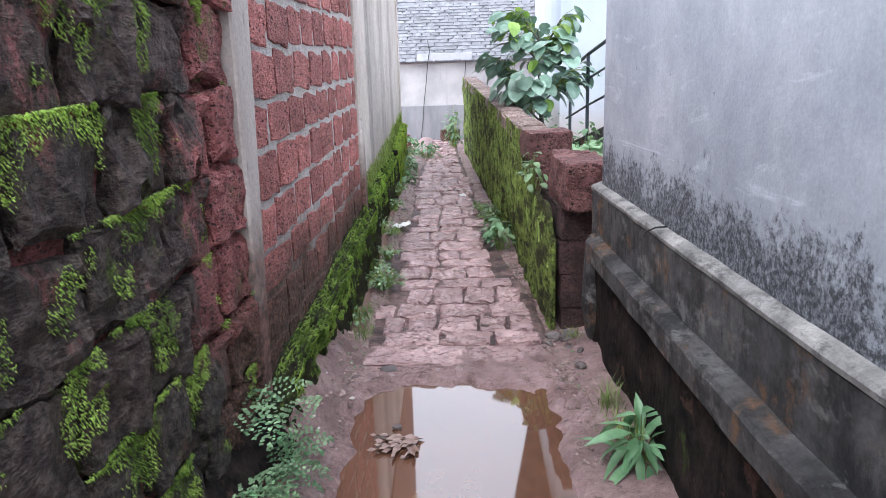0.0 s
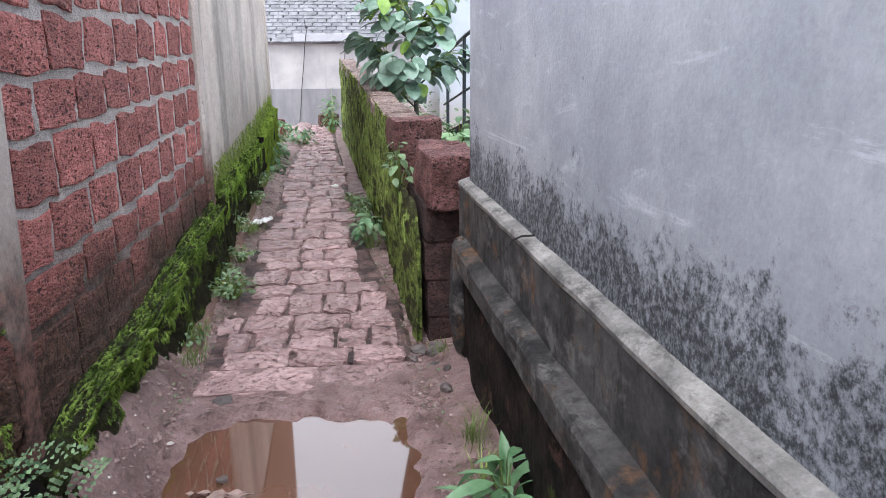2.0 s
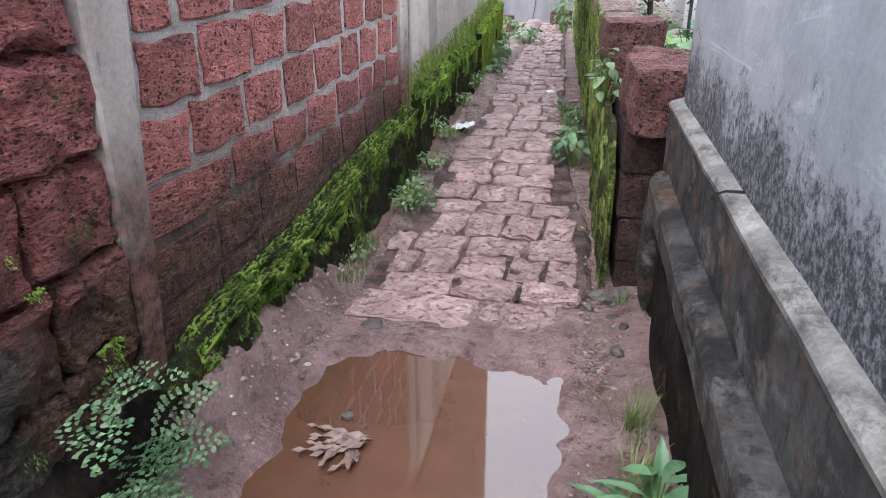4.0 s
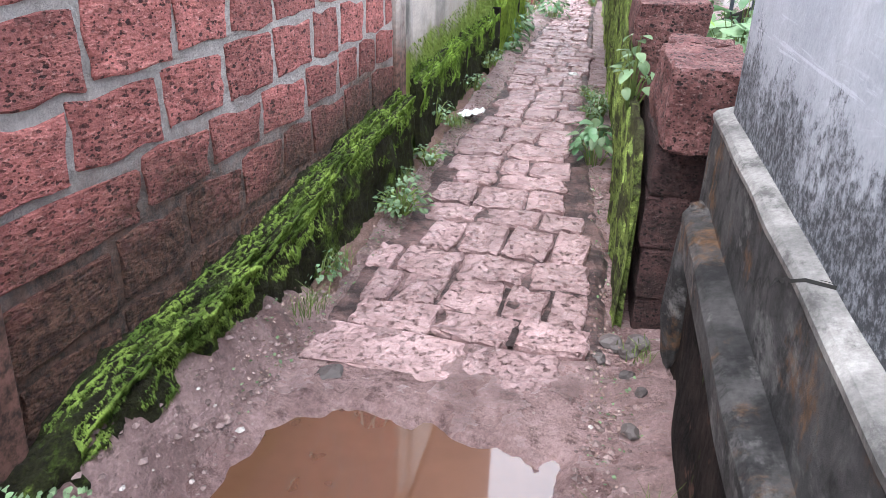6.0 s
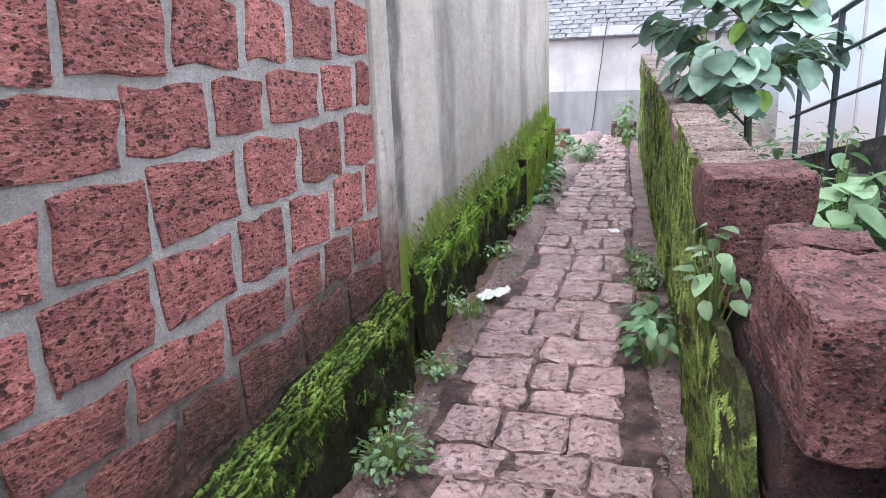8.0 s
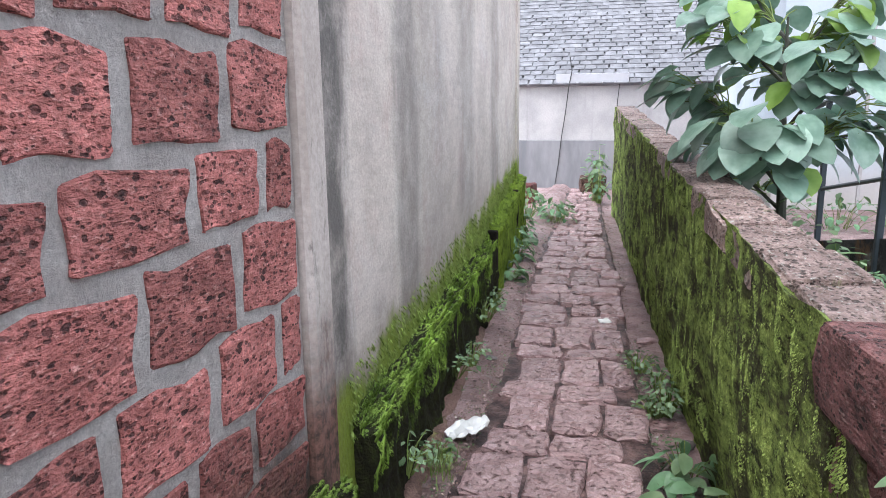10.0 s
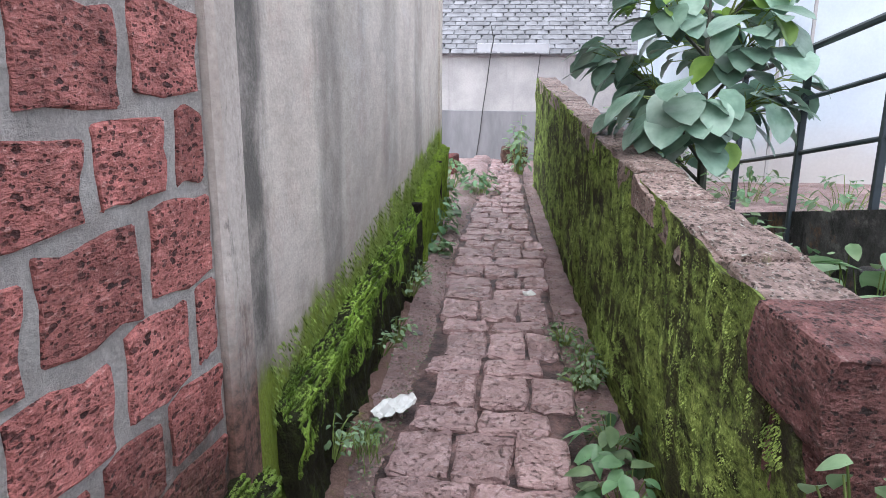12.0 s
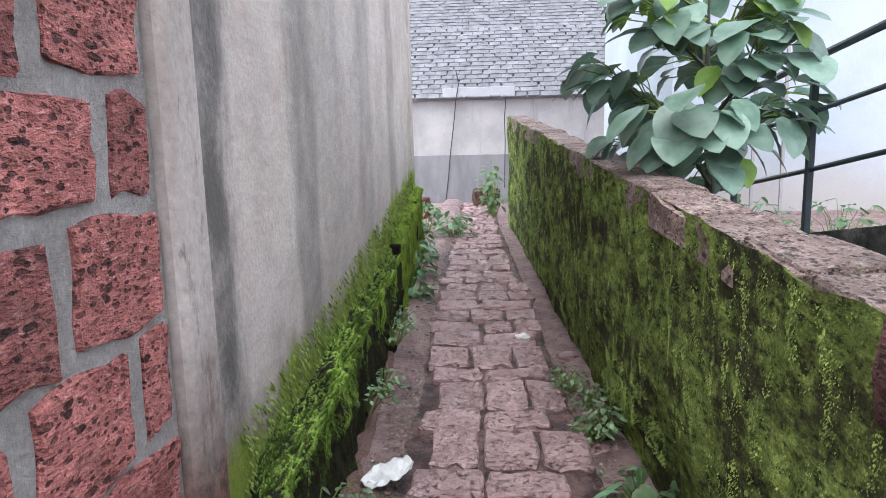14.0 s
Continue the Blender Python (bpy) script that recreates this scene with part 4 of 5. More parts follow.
def aim(p, azimuth, tilt, roll=0.0, s=1.0):
    return Matrix.Translation(p) @ Euler((radians(tilt), radians(roll), radians(azimuth))).to_matrix().to_4x4() @ Matrix.Diagonal((s, s, s, 1))


def big_plant():
    """The large-leaved young tree behind the low wall."""
    rng = random.Random(11)
    ob = thing("young_tree", "young tree with large drooping blue-green leaves", "tree", pose(1.40, 5.92, 0.40))
    bm = bmesh.new()
    tube(bm, [(0, 0, -0.1), (-0.01, 0.01, 0.3), (-0.03, 0.0, 0.7), (-0.05, 0.02, 1.05), (-0.06, 0.0, 1.42)], [0.03, 0.026, 0.022, 0.014, 0.005], 9)
    part("trunk", bm, M["bark"], ob)
    meshes = [leaf_mesh("leaf", 0.23, 0.225, M["leaf_blue"], 0.28, 0.1, 1.0, 8, 0.012), leaf_mesh("leaf", 0.19, 0.185, M["leaf_blue"], 0.36, 0.16, 1.0, 8, 0.02),
              leaf_mesh("leaf", 0.18, 0.15, M["leaf_young"], 0.25, 0.3, 0.8, 8, 0.02)]
    limbs = []
    for k in range(9):
        a, h = radians(k * 137.5 + 20), 0.50 + 0.10 * k
        tip = Vector((-0.09 - math.sin(a) * (0.46 - 0.03 * k), math.cos(a) * (0.40 - 0.03 * k), h + 0.30))
        root = Vector((-0.03 * h, 0.01, h))
        bm = bmesh.new()
        part("limb", tube(bm, [root, root.lerp(tip, 0.5) + Vector((0, 0, -0.03)), tip], [0.011, 0.008, 0.004], 6), M["bark"], ob)
        limbs.append((root, tip))
    for k in range(290):
        root, tip = limbs[k % 9]
        q = root.lerp(tip, rng.uniform(0.25, 1.0))
        az = math.degrees(math.atan2(-(q.x + 0.06), q.y)) + rng.uniform(-75, 75)
        a, reach = radians(az), rng.uniform(0.08, 0.24)
        p = q + Vector((-math.sin(a) * reach, math.cos(a) * reach * 0.9, rng.uniform(0.0, 0.13)))
        bm = bmesh.new()
        part("leaf_stalk", tube(bm, [q, (p + q) / 2 + Vector((0, 0, 0.02)), p], [0.0035, 0.003, 0.0025], 4), M["grass"], ob)
        me = meshes[2] if p.z > 1.30 and rng.random() < 0.45 or rng.random() < 0.05 else meshes[rng.randrange(2)]
        child("leaf", me, ob, aim(p, az + rng.uniform(-30, 30), rng.uniform(-50, 0), rng.uniform(-18, 18), rng.uniform(0.45, 0.88)))


big_plant()


def clump(name, label, at, meshes, count, spread, height, seed, stalk=True, tilt=(-50, 20), scale=(0.7, 1.2), category="plant"):
    rng = random.Random(seed)
    ob = thing(name, label, category, pose(*at))
    bm = bmesh.new()
    for k in range(count):
        az = k * 137.5 + rng.uniform(-30, 30)
        a, r, h = radians(az), spread * math.sqrt(rng.random()), height * rng.uniform(0.25, 1.0)
        p = Vector((-math.sin(a) * r, math.cos(a) * r, h * (1 - 0.35 * r / spread)))
        if stalk and (k % 2 == 0 or count < 45):
            tube(bm, [(p.x * 0.25, p.y * 0.25, -0.03), (p.x * 0.6, p.y * 0.6, p.z * 0.7), p], [0.003, 0.0025, 0.002], 4)
        child("leaf", meshes[rng.randrange(len(meshes))], ob, aim(p, az + rng.uniform(-30, 30), rng.uniform(*tilt), rng.uniform(-20, 20), rng.uniform(*scale)))
    if stalk:
        tagged(part("stem", bm, M["grass"], ob, "thin green stems"), kind="stuff")
    else:
        bm.free()
    return ob


lance = [leaf_mesh("leaf", 0.17, 0.042, M["leaf_fresh"], 0.35, 0.3, 0, 7, 0.01), leaf_mesh("leaf", 0.13, 0.036, M["leaf_fresh"], 0.2, 0.3, 0, 7, 0.01)]
oval = [leaf_mesh("leaf", 0.085, 0.055, M["leaf_weed"], 0.3, 0.2, 0.6, 6), leaf_mesh("leaf", 0.07, 0.05, M["leaf_fresh"], 0.3, 0.2, 0.6, 6)]
pale_l = [leaf_mesh("leaf", 0.10, 0.08, M["leaf_pale"], 0.3, 0.15, 0.8, 6), leaf_mesh("leaf", 0.085, 0.065, M["leaf_weed"], 0.3, 0.2, 0.8, 6)]
tiny = [leaf_mesh("leaf", 0.034, 0.024, M["leaf_weed"], 0.2, 0.2, 0, 4), leaf_mesh("leaf", 0.03, 0.02, M["leaf_pale"], 0.2, 0.2, 0, 4)]

clump("broadleaf_weed", "bright green lance-leaved weed beside the puddle", (1.245, 0.98, -0.07), lance, 36, 0.06, 0.27, 21, True, (-45, 55))
clump("wall_weed", "heart-leaved weed growing at the low wall's foot", (0.89, 4.42, -0.05), oval, 46, 0.14, 0.30, 22)
clump("ledge_weed", "pale heart-leaved weed growing on the broken wall end", (1.055, 3.28, 0.60), pale_l, 22, 0.10, 0.33, 23, True, (-50, 20), (0.45, 0.8))
clump("path_weed", "lance-leaved weed at the foot of the mossy wall", (0.88, 4.84, -0.03), [leaf_mesh("leaf", 0.17, 0.065, M["leaf_fresh"], 0.3, 0.25, 0, 6), oval[0]], 26, 0.10, 0.24, 24)
clump("bank_weed", "small grey-green weed on the earth bank", (0.02, 3.28, -0.01), tiny, 170, 0.15, 0.13, 25, True)
clump("bank_weed", "small grey-green weed on the earth bank", (-0.06, 2.5, 0.0), tiny, 60, 0.10, 0.09, 35, True)
clump("bank_weed", "small grey-green weed on the earth bank", (-0.02, 3.95, 0.03), tiny, 70, 0.11, 0.11, 36, True)
clump("moss_weed", "small weeds rooted along the mossy kerb", (-0.17, 6.3, 0.16), tiny, 60, 0.13, 0.15, 37, True)
clump("moss_weed", "small weeds rooted along the mossy kerb", (-0.14, 4.5, 0.12), tiny, 60, 0.12, 0.16, 26, True)
clump("moss_weed", "small weeds rooted along the mossy kerb", (-0.16, 5.4, 0.15), tiny, 50, 0.13, 0.14, 27, True)
for at, count, spread, height, seed in (((0.86, 5.48, 0.0), 90, 0.10, 0.17, 81), ((0.83, 5.78, 0.0), 50, 0.08, 0.12, 82), ((-0.08, 4.75, 0.04), 60, 0.08, 0.07, 83), ((-0.14, 5.75, 0.08), 60, 0.09, 0.12, 84), ((-0.20, 6.75, 0.1), 70, 0.10, 0.16, 85), ((-0.06, 3.55, 0.02), 70, 0.10, 0.10, 86)):
    clump("path_side_weed", "small weed rooted beside the path", at, tiny, count, spread, height, seed)
clump("path_side_weed", "small weed at the foot of the mossy wall", (0.74, 6.0, 0.0), tiny, 70, 0.10, 0.13, 28, True)
clump("path_side_weed", "small weed at the foot of the mossy wall", (0.80, 5.45, 0.0), tiny, 40, 0.10, 0.10, 29, True)
for at, count, spread, height, seed in (((-0.20, 7.55, 0.03), 60, 0.12, 0.24, 30), ((-0.24, 8.15, 0.05), 80, 0.16, 0.36, 38), ((-0.30, 8.9, 0.08), 80, 0.18, 0.40, 31)):
    clump("kerb_bush", "dark green weed bush beside the far kerb", at, oval, count, spread, height, seed)
clump("path_end_bush", "low weed bush on the path's edge", (-0.05, 10.1, 0.1), oval, 80, 0.22, 0.34, 32)
clump("path_end_bush", "low weed bush on the path's edge", (-0.42, 10.4, 0.1), oval, 80, 0.24, 0.5, 33)
clump("corner_bush", "leafy weed bush at the far end of the low wall", (0.36, 11.6, 0.1), oval, 90, 0.16, 0.85, 34)


def fern(at, seed, fronds=9):
    rng = random.Random(seed)
    ob = thing("fern", "light green maidenhair fern rooted in the wall foot", "fern", pose(*at))
    for k in range(fronds):
        v, f = [], []
        L = rng.uniform(0.13, 0.23)
        for i in range(1, 12):
            t = i / 11
            y, z = L * t, 0.06 * math.sin(t * 2.6) - 0.05 * t * t
            w = 0.062 * math.sin(math.pi * min(1, 0.15 + t * 0.85)) + 0.006
            for s in (-1, 1):
                for m in range(3):
                    c = Vector((s * w * (0.28 + 0.36 * m), y + 0.004 * m, z - 0.008 * m))
                    b = len(v)
                    r = 0.0092 * rng.uniform(0.7, 1.15)
                    for q in range(6):
                        an = q * math.tau / 6 + rng.uniform(-0.2, 0.2)
                        v.append((c.x + r * math.cos(an), c.y + r * 0.8 * math.sin(an), c.z + rng.uniform(-0.004, 0.004)))
                    f.append(tuple(range(b, b + 6)))
        child("frond", pydata("frond", v, f, M["leaf_pale"] if k % 3 else M["leaf_fresh"]), ob,
              aim((rng.uniform(-0.04, 0.04), rng.uniform(-0.06, 0.06), rng.uniform(0.0, 0.12)), -90 + rng.uniform(-75, 75), rng.uniform(-15, 30), rng.uniform(-20, 20)))


fern((-0.09, 0.84, 0.0), 41, 9)
fern((-0.07, 0.60, 0.0), 42, 8)
fern((-0.14, 0.80, 0.18), 43, 4)


def grass_tuft(at, seed, count=60, h=0.12):
    rng = random.Random(seed)
    v, f = [], []
    for _ in range(count):
        a, lean = rng.uniform(0, math.tau), rng.uniform(0.2, 0.9)
        p = Vector((rng.gauss(0, 0.03), rng.gauss(0, 0.05), -0.02))
        d = Vector((math.cos(a), math.sin(a), 0))
        s = Vector((-d.y, d.x, 0)) * 0.0022
        hh = h * rng.uniform(0.5, 1.2)
        b = len(v)
        for t, w in ((0, 1), (0.5, 0.8), (1, 0.1)):
            q = p + d * lean * hh * t * t + Vector((0, 0, hh * (t - 0.35 * lean * t * t)))
            v += [tuple(q - s * w), tuple(q + s * w)]
        f += [(b, b + 1, b + 3, b + 2), (b + 2, b + 3, b + 5, b + 4)]
    ob = new("grass_tuft", pydata("grass_tuft", v, f, M["grass"]))
    ob.matrix_world = pose(*at)
    return tagged(ob, "tuft of thin green grass in the wet earth", "grass", "", "stuff")


grass_tuft((1.23, 1.45, -0.05), 51, 90, 0.16)
grass_tuft((1.22, 1.2, -0.05), 52, 70, 0.14)
grass_tuft((0.06, 2.15, 0.06), 53, 50, 0.09)
grass_tuft((-0.02, 4.55, 0.1), 54, 60, 0.10)
grass_tuft((0.02, 2.5, 0.06), 55, 40, 0.08)
grass_tuft((1.2, 2.3, -0.01), 56, 40, 0.07)

# undergrowth behind the low wall
rng = random.Random(61)
v, f = [], []
for k in range(2600):
    y = rng.uniform(3.9, 11.2)
    x = low_face(y) + 0.32 + abs(rng.gauss(0, 0.35))
    if x > 1.72 and y < 7.2:
        continue
    z = ground_z(x, y) + rng.uniform(0.0, 0.62) * rng.uniform(0.4, 1.0) * (1.0 if y > 5 else 0.6)
    s = rng.uniform(0.025, 0.06)
    a, ti = rng.uniform(0, math.tau), rng.uniform(-0.7, 0.5)
    d = Vector((math.cos(a) * math.cos(ti), math.sin(a) * math.cos(ti), math.sin(ti)))
    sd = Vector((-math.sin(a), math.cos(a), rng.uniform(-0.3, 0.3))) * s * 0.45
    p = Vector((x, y, z))
    b = len(v)
    v += [tuple(p), tuple(p + d * s * 0.5 + sd), tuple(p + d * s), tuple(p + d * s * 0.5 - sd)]
    f += [(b, b + 1, b + 2), (b, b + 2, b + 3)]
tagged(new("undergrowth", pydata("undergrowth", v, f, M["leaf_weed"])), "tangle of small-leaved weeds behind the low wall", "weeds", "", "stuff")
clump("garden_weed", "large-leaved weed behind the low wall", (1.55, 4.6, 0.38), [leaf_mesh("leaf", 0.15, 0.10, M["leaf_pale"], 0.3, 0.15, 0.8, 6), oval[0]], 22, 0.2, 0.45, 62)
clump("garden_weed", "large-leaved weed behind the low wall", (1.72, 5.0, 0.36), [leaf_mesh("leaf", 0.15, 0.10, M["leaf_pale"], 0.3, 0.15, 0.8, 6), oval[0]], 30, 0.2, 0.5, 64)
clump("garden_weed", "large-leaved weed behind the low wall", (1.70, 5.6, 0.36), oval, 60, 0.22, 0.42, 65)
clump("garden_weed", "pale broad-leaved weed behind the low wall", (1.56, 4.22, 0.36), [leaf_mesh("leaf", 0.15, 0.13, M["leaf_pale"], 0.25, 0.15, 0.9, 6)], 20, 0.16, 0.56, 68)
clump("garden_weed", "pale broad-leaved weed behind the low wall", (1.42, 4.95, 0.36), [leaf_mesh("leaf", 0.13, 0.11, M["leaf_pale"], 0.25, 0.15, 0.9, 6), oval[1]], 26, 0.16, 0.46, 69)
for at, count, spread, height, seed in (((1.60, 4.50, 0.40), 34, 0.20, 0.62, 72), ((1.50, 5.35, 0.38), 40, 0.22, 0.55, 73), ((1.78, 4.35, 0.40), 30, 0.18, 0.66, 74), ((1.45, 3.95, 0.36), 30, 0.15, 0.52, 75)):
    clump("garden_weed", "tall weed with broad pale leaves behind the low wall", at, [leaf_mesh("leaf", 0.14, 0.12, M["leaf_pale"], 0.25, 0.15, 0.9, 6), oval[0], oval[1]], count, spread, height, seed)
clump("yard_weed", "low weed at the foot of the pale house", (2.3, 8.3, 0.36), oval, 60, 0.35, 0.4, 66)
clump("yard_weed", "low weed at the foot of the pale house", (2.9, 7.9, 0.36), oval, 60, 0.35, 0.4, 67)
clump("garden_weed", "yellow-green weed behind the low wall", (1.28, 4.75, 0.38), [leaf_mesh("leaf", 0.12, 0.08, M["leaf_young"], 0.3, 0.15, 0.8, 6), oval[0]], 26, 0.12, 0.62, 63)


# ---- litter and stones ----
bm = bmesh.new()
bmesh.ops.create_grid(bm, x_segments=10, y_segments=7, size=1)
for q in bm.verts:
    r = 1 - 0.22 * abs(q.co.y) - 0.15 * nz(q.co.x * 2, q.co.y * 2, 3)
    q.co = Vector((q.co.x * 0.10 * r, q.co.y * 0.062 * (1 - 0.45 * q.co.x ** 2) + 0.02 * q.co.x, 0.02 + 0.014 * nz(q.co.x * 2.5, q.co.y * 2.5, 8) + 0.006 * nz(q.co.x * 9, q.co.y * 9)))
bmesh.ops.solidify(bm, geom=bm.faces, thickness=0.002)
ob = tagged(new("white_litter", mesh_of("white_litter", bm, M["paper"])), "crumpled white plastic scrap lying on the path edge", "litter")
ob.matrix_world = pose(-0.005, 5.0, ground_z(0.0, 5.0) + 0.022, 0, -4, 28) @ Matrix.Diagonal((1.1, 1.25, 1.6, 1))


def stone(at, size, material, label, category="stone", seed=0, flat=0.6, rz=0):
    bm = bmesh.new()
    bmesh.ops.create_icosphere(bm, subdivisions=2, radius=1)
    for q in bm.verts:
        q.co = Vector((q.co.x, q.co.y * 0.8, q.co.z * flat)) * size * (1 + 0.4 * nz(q.co.x * 1.4 + seed, q.co.y * 1.4, q.co.z * 1.4))
    ob = tagged(new("stone", mesh_of("stone", bm, material)), label, category)
    ob.matrix_world = pose(*at, 0, 0, rz)
    return ob


stone((0.55, 6.7, 0.04), 0.05, M["paper"], "small pale stone lying on the pavers", seed=3)
stone((0.92, 5.15, 0.0), 0.035, M["stone"], "small rounded stone beside the path", seed=5)
for k, (x, y, s) in enumerate(((1.10, 2.45, 0.05), (1.16, 2.38, 0.04), (1.06, 2.33, 0.03), (1.19, 2.48, 0.05), (1.16, 2.25, 0.03), (1.2, 2.1, 0.025), (1.17, 1.9, 0.03))):
    stone((x, y, ground_z(x, y) + s * 0.3), s, M["stone"], "grey rubble stone at the wall corner", seed=k, rz=k * 50)
for k, (x, y, s) in enumerate(((0.83, 5.42, 0.10), (0.80, 6.5, 0.07), (0.20, 1.98, 0.05), (-0.02, 4.3, 0.03), (0.04, 4.1, 0.025), (-0.06, 5.9, 0.04), (-0.1, 7.4, 0.05))):
    stone((x, y, ground_z(x, y)), s, M["stone"] if k > 1 else M["paver"], "flat broken stone beside the path", seed=k + 9, flat=0.25, rz=k * 33)
rb = tagged(new("loose_brick", rough_block("loose_brick", 0.36, 0.24, 0.24, M["laterite"], 0.02, 0.008, 0.03)), "loose red laterite block lying on the path end", "stone block")
rb.matrix_world = pose(0.27, 12.5, 0.29, 0, 0, 12)
rb = tagged(new("loose_brick", rough_block("loose_brick", 0.34, 0.26, 0.26, M["laterite_dark"], 0.02, 0.008, 0.03)), "mossy dark block at the end of the wall", "stone block")
rb.matrix_world = pose(-0.62, 11.6, 0.26, 0, 0, -8)

# sodden leaf clump lying in the puddle
ob = thing("dead_leaves", "sodden brown dead leaves floating in the puddle", "leaves", pose(0.36, 1.27, -0.104))
rng = random.Random(71)
for k in range(22):
    child("leaf", leaf_mesh("leaf", rng.uniform(0.07, 0.15), 0.028, M["dead_leaf"], -0.08, 0.35, 0, 6, 0.06), ob, aim((rng.uniform(-0.08, 0.07), rng.uniform(-0.05, 0.07), rng.uniform(0.002, 0.012)), rng.uniform(-70, 70) + 150, 0, rng.uniform(-15, 15)))
stone((0.30, 1.40, -0.1), 0.022, M["stone"], "small stone standing in the puddle", seed=31)

# ---- blocks of the left wall ----
block_meshes = [rough_block("block", 0.06, 0.29, 0.172, M["laterite"], 0.005, 0.0028, 0.021, 6, (0.2, 1, 1)) for _ in range(10)]
COURSES = [0.235, 0.43, 0.629, 0.801, 0.999, 1.201, 1.384, 1.589, 1.79, 1.985, 2.18]
JOINTS = {2: [1.34, 1.68, 2.02, 2.34, 2.70, 3.03, 3.26, 3.50, 3.77], 3: [1.47, 1.81, 2.14, 2.46, 2.79, 3.06, 3.36, 3.64, 3.77],
          4: [1.56, 1.91, 2.20, 2.48, 2.85, 3.17, 3.48, 3.77], 5: [1.47, 1.81, 2.12, 2.44, 2.74, 3.01, 3.34, 3.61, 3.77],
          6: [1.62, 1.96, 2.30, 2.62, 2.92, 3.17, 3.48, 3.77]}
rng = random.Random(81)
for r in range(len(COURSES) - 1):
    js = JOINTS.get(r)
    if not js:
        js, yy = [1.29], 1.29 + rng.uniform(0.12, 0.34)
        while yy < 3.72:
            js.append(yy)
            yy += rng.uniform(0.24, 0.36)
        js.append(3.77)
    js = [1.14 if r < 4 else 1.25] + [j for j in js if j > 1.36]
    for a, b in zip(js, js[1:]):
        yc0 = (a + b) / 2
        if b - a < 0.07:
            continue
        g = rng.uniform(0.020, 0.040) + (0.012 if yc0 > 2.7 else 0)
        yc, w, h = (a + b) / 2, b - a - g, COURSES[r + 1] - COURSES[r] - rng.uniform(0.022, 0.042)
        zc = (COURSES[r] + COURSES[r + 1]) / 2 - 0.037 * (3.77 - yc)
        m = pose(-0.199 + rng.uniform(-0.001, 0.003), yc, zc, -2.1 + rng.uniform(-1.2, 1.2), rng.uniform(-0.4, 0.4), rng.uniform(-0.3, 0.3))
        child("block", rng.choice(block_meshes), wall_red, m @ Matrix.Diagonal((1, w / 0.29, h / 0.172, 1)))
old_meshes = [rough_block("block", 0.10, 0.36, 0.26, M["laterite_old"], 0.020, 0.007, 0.034, 6) for _ in range(6)]
for r in range(8):
    b = 1.06
    while b > -2.5:
        w = rng.uniform(0.26, 0.42)
        a = max(-2.6, b - w)
        zc = -0.015 + r * 0.25 - 0.05 * (0.85 - (a + b) / 2)
        m = pose(-0.213 + rng.uniform(-0.008, 0.008), (a + b) / 2, zc, -2 + rng.uniform(-1.5, 1.5), rng.uniform(-2, 2), rng.uniform(-2, 2))
        child("block", rng.choice(old_meshes), wall_old, m @ Matrix.Diagonal((1, (b - a - 0.010) / 0.36, 0.92, 1)))
        b = a


def on_old(rng):
    y = rng.uniform(-1.2, 1.05)
    r = rng.randrange(1, 8)
    z = -0.14 + r * 0.25 - 0.05 * (0.85 - y)
    q = rng.random()
    keep = ease(0.95, 0.25, y) * 0.62 + 0.2 * (r < 4) - 0.45 * q
    if nz(y * 7, (z - 0.2 * q ** 1.5) * 5, 2) * 1.3 + 0.5 * nz(y * 22, (z - 0.2 * q ** 1.5) * 16, 5) + rng.uniform(-0.06, 0.06) + keep < 0.55:
        return None, None
    return (-0.166 + rng.uniform(-0.006, 0.008), y, z + 0.02 - 0.2 * q ** 1.5), (1, 0, 0.1)


tufts("moss_on_old_wall", on_old, 140000, 0.0068, M["moss_tuft"], "green moss along the joints of the old wall", 5, 1.0)

# ---- dark strip at the old wall's foot, joint soil, pebbles ----
# Black strip added over the earth bank to darken the wall foot.
bm = bmesh.new()
rows = []
for j in range(91):
    y = -2.6 + 3.9 * j / 90
    t = 0.16 + 0.05 * nz(y * 3, 6) - 0.1 * ease(1.0, 1.3, y)
    rows.append([bm.verts.new((x + 0.03 * nz(y * 6, z * 9), y, z + 0.02 * nz(y * 9, x * 20, 3))) for x, z in ((-0.22, t + 0.06), (-0.15, t + 0.02), (-0.10, t - 0.04), (-0.06, t - 0.11), (-0.05, -0.15))])
for a, b in zip(rows, rows[1:]):
    for i in range(4):
        bm.faces.new((a[i], b[i], b[i + 1], a[i + 1]))
bmesh.ops.recalc_face_normals(bm, faces=bm.faces)
tagged(new("footing", mesh_of("footing", bm, M["black_matte"], True)), "near-black strip added to darken the foot of the old wall", "footing", "", "structure")

bv, bf = [], []
ys = np.arange(2.30, 12.6, 0.03)
for y in ys:
    for i in range(33):
        x = mid(y) + (half(y) + 0.06) * (i / 16 - 1)
        bv.append((x, float(y), grade(y) - 0.005 - 0.03 * (i in (0, 32)) + 0.020 * nz(x * 6, y * 6, 3) + 0.008 * nz(x * 21, y * 21, 7)))
for j in range(len(ys) - 1):
    bf += [(j * 33 + i, j * 33 + i + 1, (j + 1) * 33 + i + 1, (j + 1) * 33 + i) for i in range(32)]
tagged(new("joint_soil", pydata("joint_soil", bv, bf, M["joint"], True)), "dark wet soil in the paver joints", "soil", "", "structure")

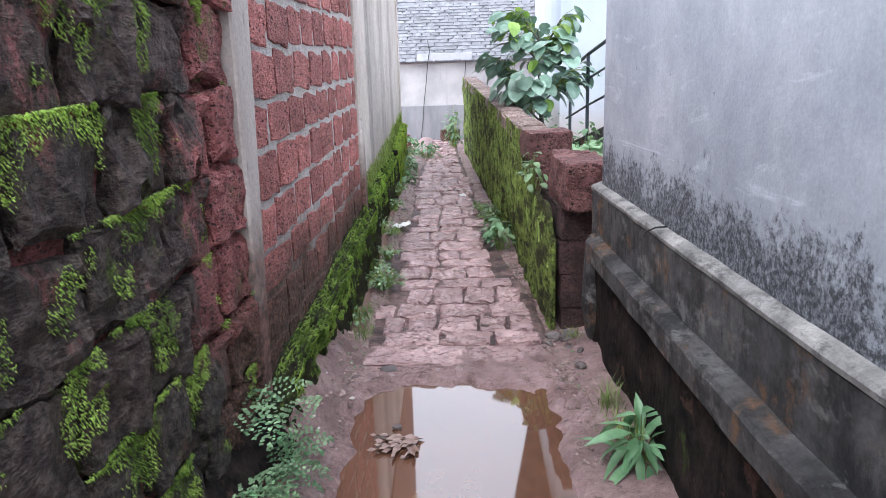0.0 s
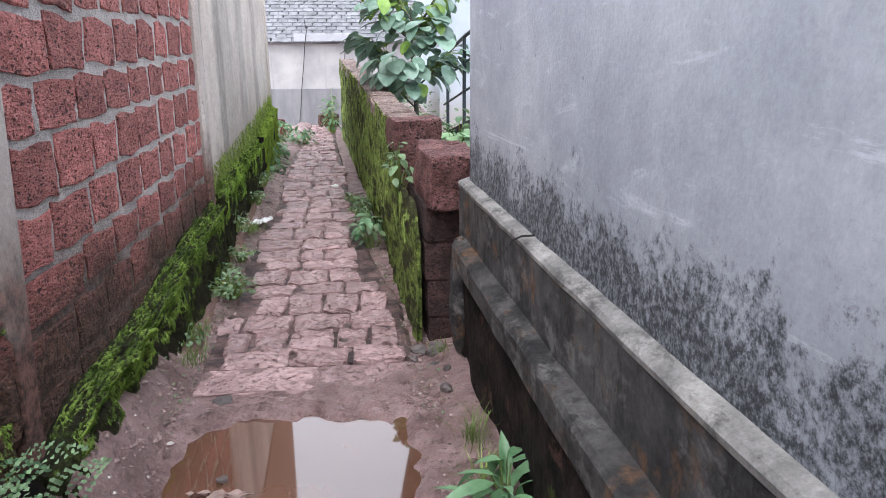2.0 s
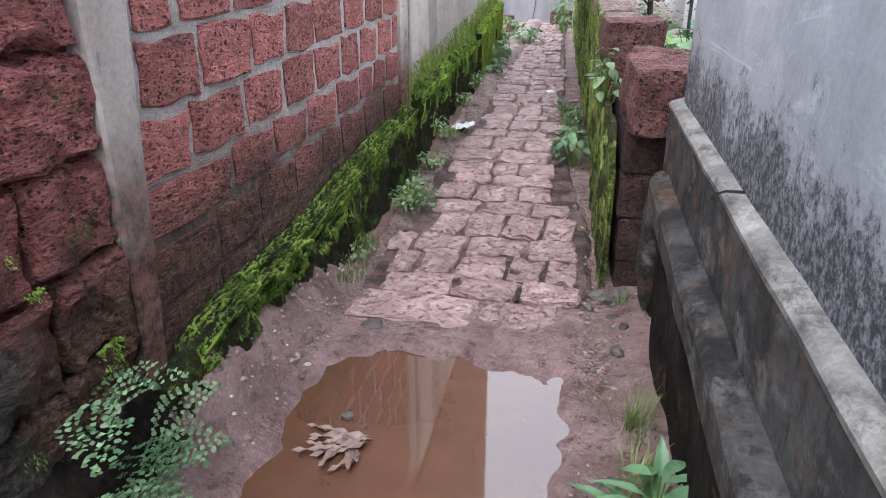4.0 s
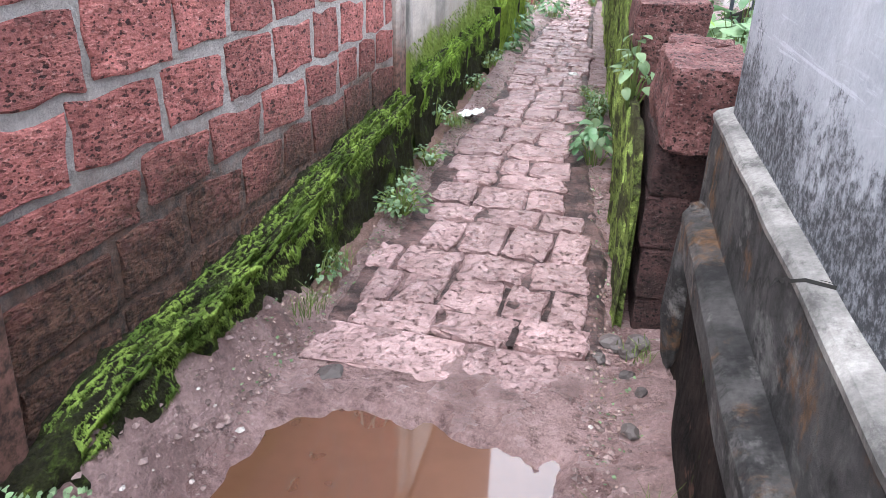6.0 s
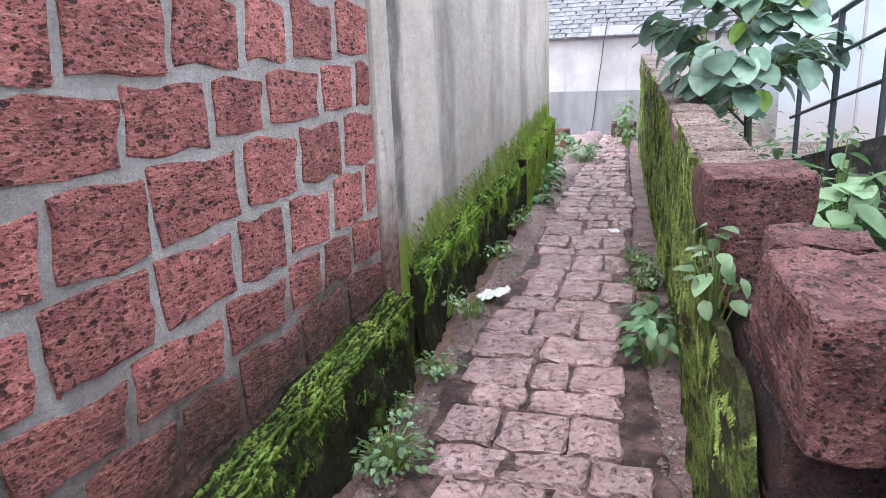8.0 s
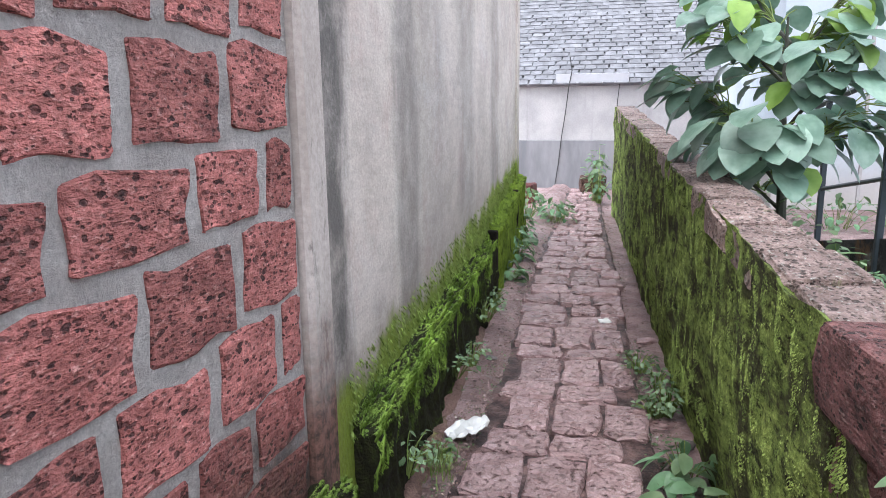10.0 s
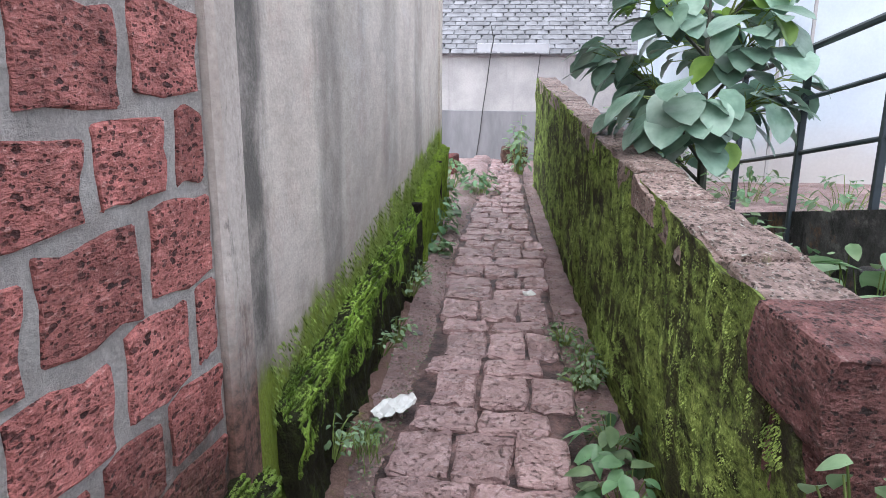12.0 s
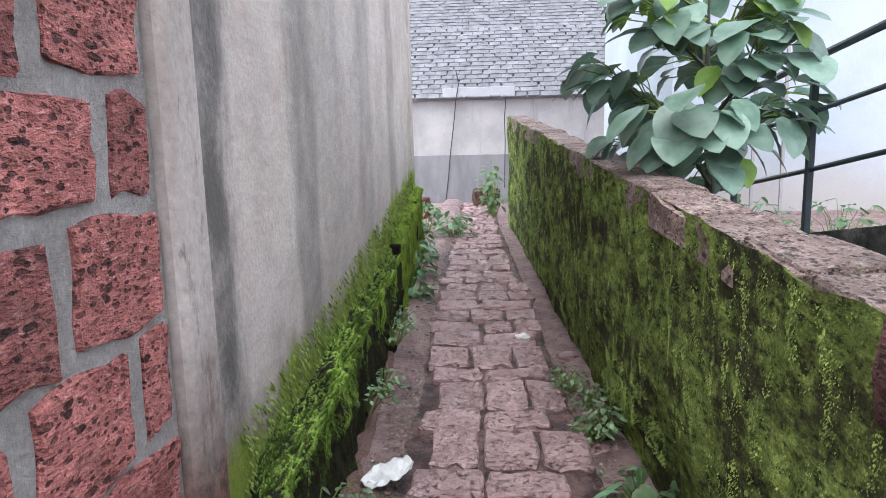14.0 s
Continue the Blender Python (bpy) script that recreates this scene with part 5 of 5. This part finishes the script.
rng = random.Random(95)
pv, pf = [], []
ico = [(0, 0, 1), (0.9, 0, 0.2), (0.28, 0.85, 0.2), (-0.72, 0.53, 0.2), (-0.72, -0.53, 0.2), (0.28, -0.85, 0.2), (0, 0, -0.6)]
icf = [(0, 1, 2), (0, 2, 3), (0, 3, 4), (0, 4, 5), (0, 5, 1), (6, 2, 1), (6, 3, 2), (6, 4, 3), (6, 5, 4), (6, 1, 5)]
for k in range(2600):
    y = rng.uniform(1.0, 11.5) if k % 3 else rng.uniform(1.0, 5.5)
    h = half(y) if y > 1.9 else 0.5
    side = -1 if rng.random() < 0.6 else 1
    x = mid(y) + side * (h + abs(rng.gauss(0, 0.09)) - 0.03)
    if x < kerb_x(y) + 0.06 or x > low_face(y) + 0.02 and y > 2.6 or x > 1.25:
        continue
    sz = rng.choice((0.004, 0.005, 0.007, 0.01, 0.015)) * rng.uniform(0.6, 1.3)
    z = ground_z(x, y) + sz * 0.2
    b, sp = len(pv), rng.uniform(0, 6.28)
    for q in ico:
        r = sz * rng.uniform(0.7, 1.2)
        pv.append((x + r * (q[0] * math.cos(sp) - q[1] * math.sin(sp)), y + r * (q[0] * math.sin(sp) + q[1] * math.cos(sp)), z + q[2] * sz * 0.6))
    pf += [tuple(b + i for i in t) for t in icf]
tagged(new("pebbles", pydata("pebbles", pv, pf, M["pebble"])), "small stones and earth crumbs along the path edges", "gravel", "", "stuff")

v, f = [], []
rng = random.Random(97)
for k in range(5200):
    y = rng.uniform(1.6, 11.5) if k % 2 else rng.uniform(1.8, 6.0)
    side = -1 if rng.random() < 0.6 else 1
    x = mid(y) + side * (half(y) + abs(rng.gauss(0.02, 0.08)))
    if x < kerb_x(y) + 0.07 or (x > low_face(y) and y > 2.6) or x > 1.22:
        continue
    a, sz, ti = rng.uniform(0, 6.28), rng.uniform(0.006, 0.016), rng.uniform(-0.2, 0.7)
    d, e = Vector((math.cos(a), math.sin(a), ti)) * sz, Vector((-math.sin(a), math.cos(a), rng.uniform(-0.4, 0.4))) * sz * 0.45
    q = Vector((x, y, ground_z(x, y) + 0.002 + rng.random() ** 3 * 0.02))
    b = len(v)
    v += [tuple(q), tuple(q + d * 0.5 + e), tuple(q + d), tuple(q + d * 0.5 - e)]
    f.append((b, b + 1, b + 2, b + 3))
h = len(f) // 3
tagged(new("leaf_litter", pydata("leaf_litter", v, f[h:], M["dead_leaf"])), "small dead leaf scraps on the earth", "litter", "", "stuff")
tagged(new("sprouts", pydata("sprouts", v, f[:h], M["leaf_weed"])), "tiny green sprouts on the earth", "weeds", "", "stuff")

# ---- pavers of the path ----
path = tagged(new("pavement"), "path of worn pinkish laterite pavers in wet earth", "pavement", "", "structure")
paver_meshes = [rough_block("paver", 0.30, 0.20, 0.09, M["paver"], 0.012, 0.005, 0.024, 5, (1, 1, 0.7)) for _ in range(16)]
# each row: its near and far edge along the path and the cross joints
PAVERS = [(2.03, 2.29, (0.04, 0.59, 0.93)), (2.29, 2.475, (0.13, 0.457, 0.756, 1.03)), (2.475, 2.74, (0.10, 0.237, 0.419, 0.666, 0.849, 1.0)),
          (2.74, 2.985, (0.02, 0.164, 0.424, 0.734, 0.993)), (2.985, 3.32, (0.198, 0.374, 0.584, 0.798, 0.972)), (3.32, 3.53, (0.117, 0.402, 0.704, 0.924)),
          (3.53, 3.82, (0.088, 0.326, 0.597, 0.80)), (3.82, 4.015, (0.144, 0.39, 0.79)), (4.015, 4.285, (0.06, 0.368, 0.54, 0.78)),
          (4.285, 4.575, (0.02, 0.36, 0.74)), (4.575, 4.91, (0.024, 0.271, 0.509, 0.735)), (4.91, 5.13, (0.068, 0.343, 0.662)),
          (5.13, 5.47, (0.117, 0.333, 0.563, 0.772)), (5.47, 5.675, (0.047, 0.326, 0.629)), (5.675, 6.025, (0.106, 0.334, 0.537, 0.715)),
          (6.025, 6.205, (0.057, 0.32, 0.644)), (6.205, 6.56, (0.018, 0.249, 0.48, 0.664)), (6.56, 6.82, (0.0, 0.308, 0.639))]
PAVERS += [(6.82, 7.05, (-0.04, 0.305, 0.503, 0.675)), (7.05, 7.30, (-0.04, 0.22, 0.45, 0.66)), (7.30, 7.54, (-0.025, 0.281, 0.646)),
           (7.54, 7.80, (-0.016, 0.257, 0.48, 0.666)), (7.80, 8.05, (0.0, 0.27, 0.488, 0.644))]
y = 8.05
rng = random.Random(91)
while y < 12.6:
    d = rng.uniform(0.17, 0.26)
    L, R = mid(y) - half(y) + rng.uniform(-0.02, 0.03), mid(y) + half(y) + rng.uniform(-0.03, 0.02)
    n_p = 3 if len(PAVERS) % 2 else 2
    PAVERS.append((y, y + d, (L, *(L + (R - L) * (i + rng.uniform(-0.12, 0.12)) / n_p for i in range(1, n_p)), R)))
    y += d
for a, b, cuts in PAVERS:
    yc = (a + b) / 2
    for x0, x1 in zip(cuts, cuts[1:]):
        gx_, gy_ = rng.uniform(0.006, 0.026), rng.uniform(0.006, 0.026)
        sunk = 0.010 * (yc < 2.3) + 0.004 * (yc < 2.9)
        m = pose((x0 + x1) / 2, yc, grade(yc) - 0.026 + rng.uniform(-0.006, 0.005) - sunk, rng.uniform(-1.3, 1.3), rng.uniform(-1.3, 1.3), rng.uniform(-3, 3) + 2 * (yc > 4))
        child("paver", rng.choice(paver_meshes), path, m @ Matrix.Diagonal(((x1 - x0 - gx_) / 0.30, (b - a - gy_) / 0.20, 1, 1)))
